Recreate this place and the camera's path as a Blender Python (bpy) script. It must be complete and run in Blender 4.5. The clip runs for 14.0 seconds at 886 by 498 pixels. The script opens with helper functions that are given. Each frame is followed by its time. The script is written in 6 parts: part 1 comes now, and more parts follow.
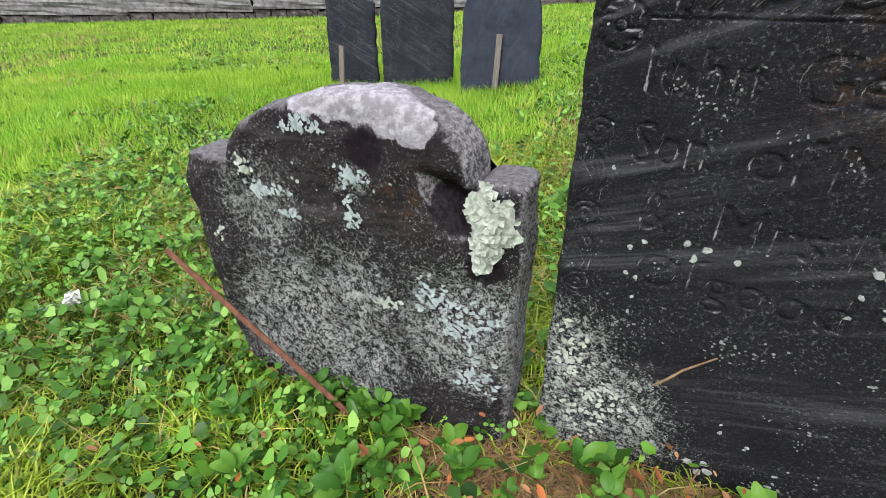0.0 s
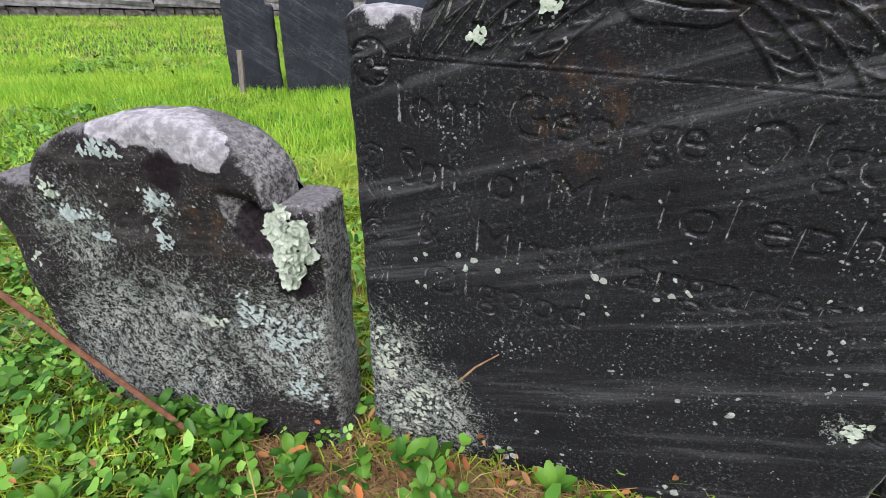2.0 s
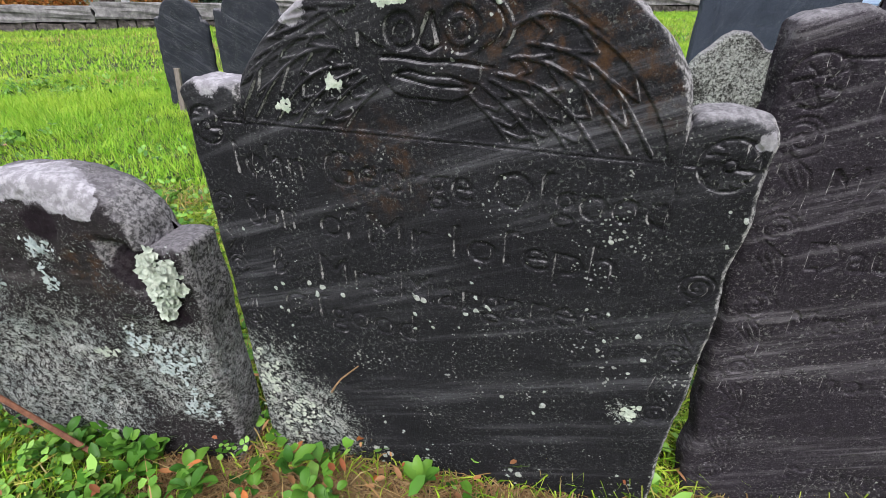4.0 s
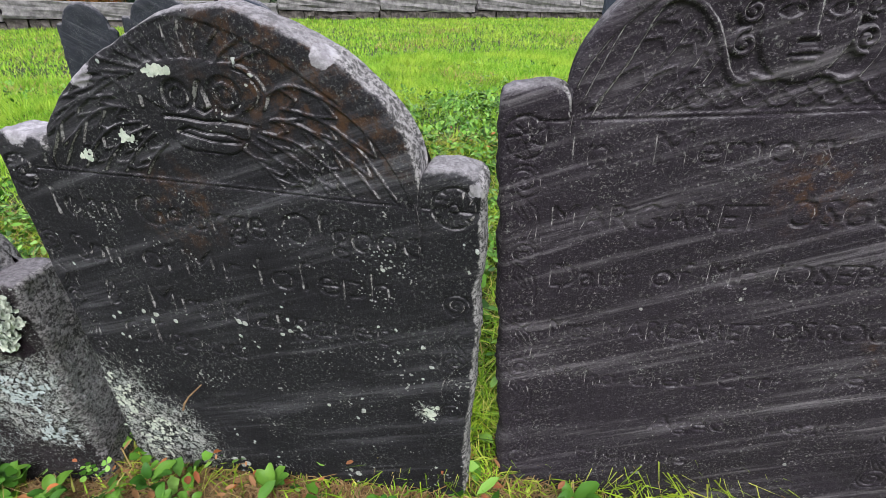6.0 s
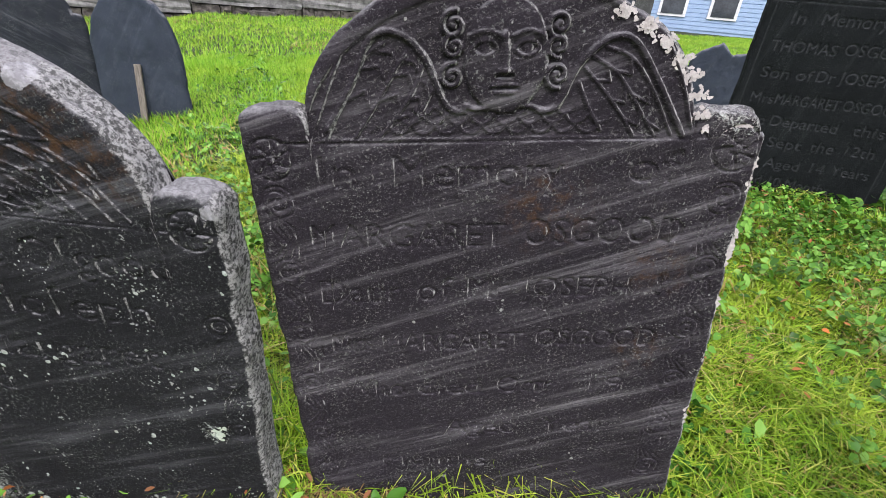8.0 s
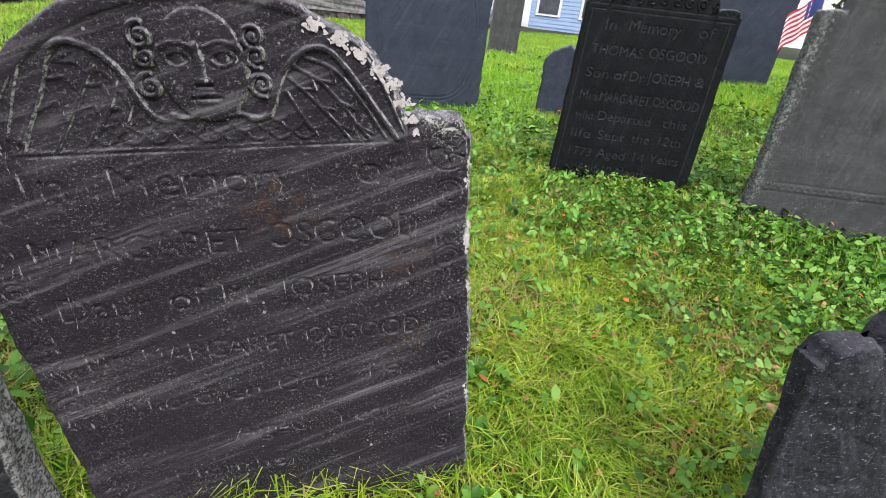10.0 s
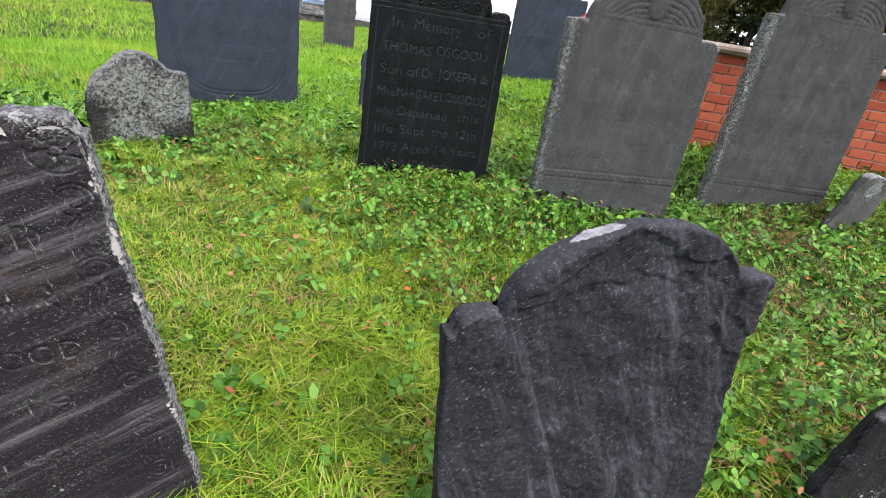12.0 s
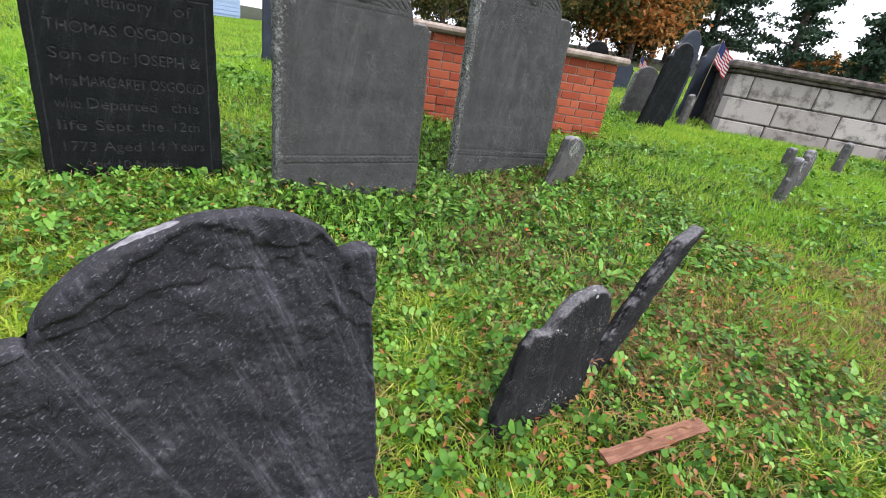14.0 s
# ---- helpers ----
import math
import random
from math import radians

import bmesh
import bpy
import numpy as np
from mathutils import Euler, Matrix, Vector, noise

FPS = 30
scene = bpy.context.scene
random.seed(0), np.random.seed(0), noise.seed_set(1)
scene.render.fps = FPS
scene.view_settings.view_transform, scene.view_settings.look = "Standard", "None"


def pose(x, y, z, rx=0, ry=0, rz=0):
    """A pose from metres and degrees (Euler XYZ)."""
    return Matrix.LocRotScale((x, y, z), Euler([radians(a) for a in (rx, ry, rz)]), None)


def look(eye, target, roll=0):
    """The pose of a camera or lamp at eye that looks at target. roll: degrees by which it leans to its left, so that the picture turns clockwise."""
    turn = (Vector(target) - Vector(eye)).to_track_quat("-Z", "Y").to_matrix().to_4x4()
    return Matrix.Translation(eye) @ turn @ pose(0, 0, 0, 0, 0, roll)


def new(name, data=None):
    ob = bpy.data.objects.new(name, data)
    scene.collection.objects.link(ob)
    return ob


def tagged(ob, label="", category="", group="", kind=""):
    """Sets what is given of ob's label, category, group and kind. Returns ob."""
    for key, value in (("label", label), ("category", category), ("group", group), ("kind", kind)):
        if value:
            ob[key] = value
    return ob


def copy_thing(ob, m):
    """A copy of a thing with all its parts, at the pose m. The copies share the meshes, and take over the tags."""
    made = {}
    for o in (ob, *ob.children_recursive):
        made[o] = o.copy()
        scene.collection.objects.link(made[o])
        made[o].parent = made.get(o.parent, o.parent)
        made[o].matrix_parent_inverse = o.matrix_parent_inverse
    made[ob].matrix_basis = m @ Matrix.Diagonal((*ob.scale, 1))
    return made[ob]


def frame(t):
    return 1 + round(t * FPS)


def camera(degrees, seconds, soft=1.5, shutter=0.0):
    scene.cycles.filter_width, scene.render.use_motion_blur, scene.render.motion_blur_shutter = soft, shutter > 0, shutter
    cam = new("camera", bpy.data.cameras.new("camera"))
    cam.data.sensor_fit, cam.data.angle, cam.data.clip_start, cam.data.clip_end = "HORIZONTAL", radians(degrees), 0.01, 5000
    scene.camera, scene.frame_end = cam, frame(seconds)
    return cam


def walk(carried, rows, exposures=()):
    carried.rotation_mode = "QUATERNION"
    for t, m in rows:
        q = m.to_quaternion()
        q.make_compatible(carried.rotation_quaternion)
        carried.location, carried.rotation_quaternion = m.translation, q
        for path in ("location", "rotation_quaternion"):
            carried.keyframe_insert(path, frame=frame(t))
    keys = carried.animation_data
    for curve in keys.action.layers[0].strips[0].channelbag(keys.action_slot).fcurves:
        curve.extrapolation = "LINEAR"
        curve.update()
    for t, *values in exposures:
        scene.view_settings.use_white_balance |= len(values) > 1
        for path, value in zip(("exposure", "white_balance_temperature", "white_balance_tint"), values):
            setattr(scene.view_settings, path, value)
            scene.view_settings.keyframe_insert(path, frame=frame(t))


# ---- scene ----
cam = camera(86.9, 14.0, 0.65)
METRES, EYE, TILT, LEAN, TURN = 1.95, 0.86, 0.0, 0.0, 0.0
ROWS = [
    (0.0, 0.0, 0.0, 0.0, 0.07, -29.56, -0.13),
    (0.5, 0.0245, -0.005, 0.0028, -1.9, -29.69, -0.69),
    (1.0, 0.0512, -0.0087, 0.0101, -4.02, -29.55, -1.03),
    (1.5, 0.0766, -0.0169, 0.0153, -6.03, -29.43, -1.46),
    (2.0, 0.103, -0.0237, 0.0229, -8.05, -29.18, -1.91),
    (2.5, 0.134, -0.0302, 0.0294, -10.25, -29.0, -2.38),
    (5.0, 0.2371, -0.1157, 0.0995, -13.86, -28.84, -0.0),
    (5.5, 0.2664, -0.1299, 0.1096, -15.96, -28.54, -0.97),
    (6.0, 0.3034, -0.1419, 0.1143, -18.41, -28.7, -1.9),
    (6.5, 0.337, -0.1547, 0.1151, -20.14, -28.94, -2.65),
    (7.0, 0.3662, -0.1653, 0.1216, -21.89, -28.71, -3.14),
    (7.5, 0.3906, -0.1762, 0.1286, -23.55, -28.65, -3.45),
    (8.0, 0.4269, -0.192, 0.137, -25.44, -28.16, -4.54),
    (10.5, 0.552, -0.2954, 0.1637, -40.42, -27.16, -6.86),
    (11.0, 0.5839, -0.3239, 0.1683, -44.0, -26.65, -7.96),
    (11.5, 0.6184, -0.3551, 0.173, -48.93, -26.5, -8.48),
    (12.0, 0.6465, -0.3853, 0.1799, -53.63, -25.84, -8.68),
    (12.5, 0.6656, -0.4171, 0.186, -58.4, -25.72, -7.82),
    (13.0, 0.6903, -0.4661, 0.193, -65.07, -25.42, -7.94),
    (13.5, 0.7237, -0.5226, 0.2008, -71.81, -24.65, -9.96),
    (14.0, 0.7477, -0.5565, 0.2096, -77.24, -23.93, -9.35),
]
walk(cam, [(t, pose(0, 0, EYE, TILT, LEAN, TURN) @ pose(METRES * x, METRES * y, METRES * z, 90 + pitch, roll, yaw)) for t, x, y, z, yaw, pitch, roll in ROWS],
     [(0.0, 1.03, 6200, 17), (14.0, 1.03, 6200, 17)])

# ---- overcast daylight ----
world = bpy.data.worlds.new("overcast_sky")
scene.world = world
world.use_nodes = True
wn, wl = world.node_tree.nodes, world.node_tree.links
sky = wn.new("ShaderNodeTexSky")
sky.sky_type = "NISHITA"
sky.sun_disc = False
sky.sun_elevation, sky.sun_rotation = radians(50), radians(200)
sky.dust_density, sky.air_density, sky.ozone_density = 4.0, 1.0, 1.0
veil = wn.new("ShaderNodeMix")
veil.data_type = "RGBA"
veil.inputs[0].default_value = 0.8
veil.inputs[7].default_value = (9.0, 9.15, 9.5, 1)
wl.new(sky.outputs[0], veil.inputs[6])
wl.new(veil.outputs[2], wn["Background"].inputs[0])
wn["Background"].inputs[1].default_value = 0.1
sun = new("sun", bpy.data.lights.new("sun", "SUN"))
sun.data.energy, sun.data.angle, sun.data.color = 1.5, radians(30), (1, 0.97, 0.92)
sun.matrix_world = look((-3, -8, 12), (0, 0, 0))

# ---- materials ----


class Mat:
    """A node material with short ways to add nodes."""

    def __init__(self, name, rough=0.8, spec=0.3):
        self.m = bpy.data.materials.new(name)
        self.m.use_nodes = True
        self.n, self.l = self.m.node_tree.nodes, self.m.node_tree.links
        self.b = self.n["Principled BSDF"]
        self.b.inputs["Roughness"].default_value = rough
        self.b.inputs["Specular IOR Level"].default_value = spec
        self.co = self.n.new("ShaderNodeTexCoord").outputs["Object"]

    def put(self, sock, v):
        if isinstance(v, (int, float)):
            sock.default_value = v
        elif isinstance(v, (tuple, list)):
            sock.default_value = (*v, 1) if len(v) == 3 and sock.type == "RGBA" else v
        else:
            self.l.new(v, sock)

    def scaled(self, s, rot=(0, 0, 0), loc=(0, 0, 0)):
        co = self.co
        if any(rot):
            k = self.n.new("ShaderNodeMapping")
            self.l.new(co, k.inputs[0])
            k.inputs["Rotation"].default_value = [radians(a) for a in rot]
            co = k.outputs[0]
        k = self.n.new("ShaderNodeMapping")
        self.l.new(co, k.inputs[0])
        k.inputs["Location"].default_value = loc
        k.inputs["Scale"].default_value = s
        return k.outputs[0]

    def noise(self, scale, detail=4, rough=0.55, co=None, dist=0.0, out="Fac"):
        k = self.n.new("ShaderNodeTexNoise")
        self.l.new(co or self.co, k.inputs["Vector"])
        k.inputs["Scale"].default_value, k.inputs["Detail"].default_value = scale, detail
        k.inputs["Roughness"].default_value, k.inputs["Distortion"].default_value = rough, dist
        return k.outputs[out]

    def voro(self, scale, co=None, feature="F1", out="Distance", rnd=1.0):
        k = self.n.new("ShaderNodeTexVoronoi")
        k.feature = feature
        self.l.new(co or self.co, k.inputs["Vector"])
        k.inputs["Scale"].default_value, k.inputs["Randomness"].default_value = scale, rnd
        return k.outputs[out]

    def math(self, op, a, b=0.0, c=None):
        k = self.n.new("ShaderNodeMath")
        k.operation = op
        self.put(k.inputs[0], a), self.put(k.inputs[1], b)
        if c is not None:
            self.put(k.inputs[2], c)
        return k.outputs[0]

    def span(self, v, a, b, lo=0.0, hi=1.0):
        k = self.n.new("ShaderNodeMapRange")
        k.interpolation_type = "SMOOTHSTEP"
        self.put(k.inputs[0], v)
        for i, x in zip((1, 2, 3, 4), (a, b, lo, hi)):
            k.inputs[i].default_value = x
        return k.outputs[0]

    def mix(self, f, a, b, mode="MIX"):
        k = self.n.new("ShaderNodeMix")
        k.data_type, k.blend_type = "RGBA", mode
        self.put(k.inputs[0], f), self.put(k.inputs[6], a), self.put(k.inputs[7], b)
        return k.outputs[2]

    def near(self, p, r, soft):
        """1 within r of the point p of the thing, falling to 0 over soft."""
        k = self.n.new("ShaderNodeVectorMath")
        k.operation = "DISTANCE"
        self.l.new(self.co, k.inputs[0])
        k.inputs[1].default_value = p
        return self.span(k.outputs["Value"], r, r + soft, 1.0, 0.0)

    def island(self):
        return self.n.new("ShaderNodeNewGeometry").outputs["Random Per Island"]

    def one(self):
        return self.n.new("ShaderNodeObjectInfo").outputs["Random"]

    def up(self):
        k = self.n.new("ShaderNodeSeparateXYZ")
        self.l.new(self.n.new("ShaderNodeNewGeometry").outputs["Normal"], k.inputs[0])
        return k.outputs[2]

    def axis(self, i):
        k = self.n.new("ShaderNodeSeparateXYZ")
        self.l.new(self.co, k.inputs[0])
        return k.outputs[i]

    def done(self, colour, bump=None, strength=0.5, depth=0.003, rough=None):
        self.put(self.b.inputs["Base Color"], colour)
        if rough is not None:
            self.put(self.b.inputs["Roughness"], rough)
        if bump is not None:
            k = self.n.new("ShaderNodeBump")
            k.inputs["Strength"].default_value, k.inputs["Distance"].default_value = strength, depth
            self.l.new(bump, k.inputs["Height"])
            self.l.new(k.outputs[0], self.b.inputs["Normal"])
        return self.m


def slate(name, dark, pale, streak=0.5, angle=20, freckle=0.3, freckle_size=60, patches=(), patch_colour=(0.3, 0.35, 0.3),
          crust=0.0, crust_colour=(0.4, 0.39, 0.4), rough=0.5, rust=(), speck=0.0, lime=(), scale=1.0, rim=0.0, sides=0.0, letters=None, fleck=0.22, dark_spots=()):
    """Weathered slate with drawn-out veins, lichen freckles, lichen patches and a pale crust on the upper faces."""
    m = Mat(name, rough + 0.06, 0.05)
    veins = m.noise(1.0, 5, 0.6, m.scaled((1.6 * scale, 5 * scale, 26 * scale), (0, angle, 0)), 0.5)
    fine = m.noise(1.0, 4, 0.7, m.scaled((6 * scale, 30 * scale, 130 * scale), (0, angle, 0)), 0.2)
    cloud = m.noise(5, 4, 0.6)
    grain = m.noise(420, 3, 0.7)
    f = m.math("MULTIPLY", m.span(veins, 0.46, 0.74), m.span(fine, 0.36, 0.62, 0.1, 1.0))
    col = m.mix(m.math("MULTIPLY", f, streak), dark, pale)
    col = m.mix(m.span(cloud, 0.4, 0.7, 0.0, 0.4), col, tuple(c * 0.5 for c in dark))
    col = m.mix(m.span(grain, 0.5, 0.8, 0.0, 0.3), col, pale)
    flecks = m.noise(1.0, 4, 0.8, m.scaled((120, 120, 330), (0, angle * 0.3, 0)))
    col = m.mix(m.span(flecks, 0.58, 0.68, 0.0, fleck), col, tuple(min(0.5, 1.8 * c) for c in pale))
    pits = m.noise(240, 5, 0.8)
    col = m.mix(m.span(pits, 0.55, 0.66, 0.0, 0.6), col, tuple(c * 0.2 for c in dark))
    for p, r, s in rust:
        g = m.math("MULTIPLY", m.near(p, r, s), m.span(m.noise(34, 5, 0.75), 0.46, 0.68))
        col = m.mix(m.math("MULTIPLY", g, 0.6), col, (0.09, 0.045, 0.018))
    shift = m.n.new("ShaderNodeMix")
    shift.data_type = "RGBA"
    shift.inputs[0].default_value = 0.012
    m.l.new(m.co, shift.inputs[6])
    m.l.new(m.noise(55, 3, 0.6, out="Color"), shift.inputs[7])
    co = shift.outputs[2]
    spot = m.math("ADD", m.voro(freckle_size, co), m.span(m.noise(6, 5, 0.7), 0.35, 0.75, 0.45, -0.1 - 0.25 * freckle))
    tiny = m.math("ADD", m.voro(freckle_size * 3.1, co), m.span(m.noise(9, 4, 0.65), 0.35, 0.72, 0.42, -0.08 - 0.2 * freckle))
    lich = m.math("MAXIMUM", m.span(spot, 0.12, 0.17, 1, 0), m.span(tiny, 0.12, 0.17, 0.65, 0))
    lich = m.math("MULTIPLY", lich, min(1.0, freckle * 2.2))
    lumps = m.math("ADD", m.math("MULTIPLY", m.noise(70, 7, 0.85, co), 0.55), m.math("MULTIPLY", m.noise(250, 4, 0.8, co), 0.45))
    for p, r, s in patches:
        g = m.math("ADD", m.math("MULTIPLY", m.near(p, r, s), 0.18), lumps)
        lich = m.math("MAXIMUM", lich, m.span(g, 0.655, 0.705))
    if rim:
        g = m.math("ADD", m.math("MULTIPLY", m.span(m.axis(0), -0.01, rim, 1, 0), 0.15), lumps)
        lich = m.math("MAXIMUM", lich, m.span(g, 0.64, 0.7))
    if speck:
        dots = m.span(m.noise(190, 5, 0.8), 0.55, 0.63)
        lich = m.math("MAXIMUM", lich, m.math("MULTIPLY", m.math("MULTIPLY", dots, m.span(m.noise(8, 5, 0.65), 0.4, 0.6)), speck))
    tone = m.mix(m.span(m.noise(18, 4, 0.65), 0.35, 0.65), patch_colour, (0.4, 0.41, 0.37))
    tone = m.mix(m.span(m.noise(260, 3, 0.75), 0.4, 0.7), tone, (0.5, 0.53, 0.5))
    tone = m.mix(m.span(m.noise(120, 3, 0.7), 0.5, 0.75, 0, 0.6), tone, (0.12, 0.13, 0.115))
    col = m.mix(lich, col, tone)
    h = m.math("ADD", m.math("MULTIPLY", fine, 0.6), m.math("MULTIPLY", m.math("SUBTRACT", grain, pits), 0.8))
    h = m.math("ADD", h, m.math("MULTIPLY", lich, 1.0))
    h = m.math("ADD", h, m.math("MULTIPLY", m.noise(70, 5, 0.65), 0.8))
    if crust:
        edge = m.math("MULTIPLY", m.math("SUBTRACT", m.noise(24, 7, 0.8), 0.5), 1.5)
        c = m.math("MULTIPLY", m.span(m.math("ADD", m.up(), edge), 0.4, 0.8), crust)
        pale_crust = m.mix(m.span(m.noise(110, 5, 0.75), 0.35, 0.65), tuple(k * 0.45 for k in crust_colour), crust_colour)
        col = m.mix(c, col, pale_crust)
        for p, r, s in lime:
            col = m.mix(m.span(m.math("ADD", m.near(p, r, s), m.math("MULTIPLY", m.math("SUBTRACT", m.noise(52, 7, 0.8), 0.5), 1.5)), 0.44, 0.6), col, m.mix(m.span(m.noise(60, 5, 0.7), 0.4, 0.65), (0.24, 0.232, 0.245), (0.43, 0.42, 0.44)))
    if letters:
        k = m.n.new("ShaderNodeAttribute")
        k.attribute_name = "cut"
        col = m.mix(m.math("MULTIPLY", k.outputs["Fac"], m.span(m.noise(45, 4, 0.7), 0.35, 0.6, 0.25, 0.9)), col, letters)
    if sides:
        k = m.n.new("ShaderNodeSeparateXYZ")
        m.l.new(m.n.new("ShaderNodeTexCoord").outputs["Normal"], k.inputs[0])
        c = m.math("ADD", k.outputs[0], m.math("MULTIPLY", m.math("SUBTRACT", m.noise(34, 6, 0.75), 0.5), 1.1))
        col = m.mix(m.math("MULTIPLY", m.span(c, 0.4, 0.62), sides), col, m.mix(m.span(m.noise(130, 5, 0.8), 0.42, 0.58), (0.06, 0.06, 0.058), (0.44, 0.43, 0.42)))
    # purplish-black spots with noisy rims, mixed over all other colour
    for p, r, s in dark_spots:
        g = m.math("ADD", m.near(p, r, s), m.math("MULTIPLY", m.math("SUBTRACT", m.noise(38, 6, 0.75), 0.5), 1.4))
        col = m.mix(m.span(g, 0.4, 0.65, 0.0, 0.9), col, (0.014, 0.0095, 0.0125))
    return m.done(col, h, 1.0, 0.0022, m.math("ADD", m.span(lich, 0, 1, rough + 0.08, 0.85), m.math("MULTIPLY", pits, 0.25)))


def plain(name, a, b, scale=40, rough=0.8, bump=0.3, spec=0.3, stretch=(1, 1, 1)):
    m = Mat(name, rough, spec)
    co = m.scaled(stretch)
    n1, n2 = m.noise(scale, 5, 0.65, co), m.noise(scale * 6, 3, 0.6, co)
    col = m.mix(m.span(n1, 0.3, 0.7), a, b)
    col = m.mix(m.span(n2, 0.4, 0.75, 0, 0.35), col, tuple(k * 0.5 for k in a))
    return m.done(col, m.math("ADD", n1, m.math("MULTIPLY", n2, 0.5)), bump, 0.004)


def leafy(name, cols, patch=None, rough=0.55, trans=0.25, whole=False, clumps=True):
    """Leaf or blade colour that varies from blade to blade and in drifts over the ground."""
    m = Mat(name, rough, 0.16)
    r = m.one() if whole else m.island()
    ramp = m.n.new("ShaderNodeValToRGB")
    m.l.new(r, ramp.inputs[0])
    e = ramp.color_ramp.elements
    e[0].color, e[-1].color = (*cols[0], 1), (*cols[-1], 1)
    e[0].position = 0.0
    for i, c in enumerate(cols[1:-1]):
        e.new((i + 1) / (len(cols) - 1)).color = (*c, 1)
    col = ramp.outputs[0]
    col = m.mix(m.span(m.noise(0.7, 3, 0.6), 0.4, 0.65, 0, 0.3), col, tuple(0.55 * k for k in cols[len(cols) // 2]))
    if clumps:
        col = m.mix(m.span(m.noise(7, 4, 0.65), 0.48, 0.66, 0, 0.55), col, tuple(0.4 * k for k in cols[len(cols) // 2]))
    if patch:
        col = m.mix(m.span(m.noise(1.3, 4, 0.6), 0.45, 0.68, 0, 0.5), col, m.mix(r, patch, tuple(min(1, k * 1.5) for k in patch)))
    m.put(m.b.inputs["Base Color"], col)
    if trans:
        t = m.n.new("ShaderNodeBsdfTranslucent")
        m.l.new(col, t.inputs[0])
        k = m.n.new("ShaderNodeMixShader")
        k.inputs[0].default_value = trans
        m.l.new(m.b.outputs[0], k.inputs[1])
        m.l.new(t.outputs[0], k.inputs[2])
        m.l.new(k.outputs[0], m.n["Material Output"].inputs[0])
    return m.m


# ---- ways to build ----


def part(name, bm, material, parent=None, label="", smooth=False):
    """Links a bmesh as one mesh object under a thing or a part."""
    me = bpy.data.meshes.new(name)
    bm.to_mesh(me)
    bm.free()
    ob = new(name, me)
    me.materials.append(material)
    if smooth:
        me.shade_smooth()
    if parent:
        ob.parent = parent
    return tagged(ob, label)


def meshed(name, verts, faces, material, parent=None, label="", smooth=False):
    """Links vertices (n x 3) and quads or triangles (n x 4 or n x 3) as one mesh object."""
    v, f = np.asarray(verts, np.float32), np.asarray(faces, np.int32)
    me = bpy.data.meshes.new(name)
    me.vertices.add(len(v))
    me.vertices.foreach_set("co", v.ravel())
    me.loops.add(f.size)
    me.loops.foreach_set("vertex_index", f.ravel())
    me.polygons.add(len(f))
    me.polygons.foreach_set("loop_start", np.arange(0, f.size, f.shape[1], dtype=np.int32))
    me.update(calc_edges=True)
    me.validate()
    me.materials.append(material)
    if smooth:
        me.shade_smooth()
    ob = new(name, me)
    if parent:
        ob.parent = parent
    return tagged(ob, label)


def lattice(x, y, seed):
    """Smooth value noise on numpy arrays, -1 to 1."""
    table = np.random.default_rng(seed).uniform(-1, 1, (64, 64))
    xi, yi = np.floor(x).astype(int), np.floor(y).astype(int)
    fx, fy = x - xi, y - yi
    fx, fy = fx * fx * (3 - 2 * fx), fy * fy * (3 - 2 * fy)
    a, b = table[xi % 64, yi % 64], table[(xi + 1) % 64, yi % 64]
    c, d = table[xi % 64, (yi + 1) % 64], table[(xi + 1) % 64, (yi + 1) % 64]
    return (a * (1 - fx) + b * fx) * (1 - fy) + (c * (1 - fx) + d * fx) * fy


def fbm(x, y, scale, seed, octaves=4, fall=0.5):
    out, amp = 0.0, 1.0
    for i in range(octaves):
        out = out + amp * lattice(x * scale * 2 ** i + 7.3 * i, y * scale * 2 ** i + 3.1 * i, seed + i)
        amp *= fall
    return out


def smooth(x, a, b):
    t = np.clip((x - a) / (b - a), 0, 1)
    return t * t * (3 - 2 * t)


def box_bm(bm, a, b, bevel=0.0):
    """Adds a box from corner a to corner b, with bevelled edges."""
    made = bmesh.ops.create_cube(bm, size=1)["verts"]
    for v in made:
        v.co = Vector([a[i] + (b[i] - a[i]) * (v.co[i] + 0.5) for i in range(3)])
    if bevel:
        edges = {e for v in made for e in v.link_edges}
        bmesh.ops.bevel(bm, geom=list(edges), offset=bevel, segments=1, affect="EDGES")
    return bm


def tube_bm(bm, points, radii, sides=8):
    """Adds a tapered tube along points."""
    rings = []
    for i, p in enumerate(points):
        a, b = Vector(points[max(i - 1, 0)]), Vector(points[min(i + 1, len(points) - 1)])
        q = (b - a).to_track_quat("Z", "Y")
        rings.append([bm.verts.new(Vector(p) + q @ Vector((radii[i] * math.cos(k * math.tau / sides), radii[i] * math.sin(k * math.tau / sides), 0))) for k in range(sides)])
    for r, s in zip(rings, rings[1:]):
        for k in range(sides):
            bm.faces.new((r[k], r[(k + 1) % sides], s[(k + 1) % sides], s[k]))
    bm.faces.new(rings[0][::-1])
    bm.faces.new(rings[-1])
    return bm


# ---- the lie of the land ----
RISE_X = (-40, -12, -3, 0, 0.45, 0.85, 1.6, 3.3, 5.2, 6.5, 8, 14, 45, 90)
RISE_Z = (-0.5, -0.22, 0.0, 0.04, 0.12, 0.22, 0.30, 0.315, 0.36, 0.60, 0.72, 0.95, 2.9, 3.2)


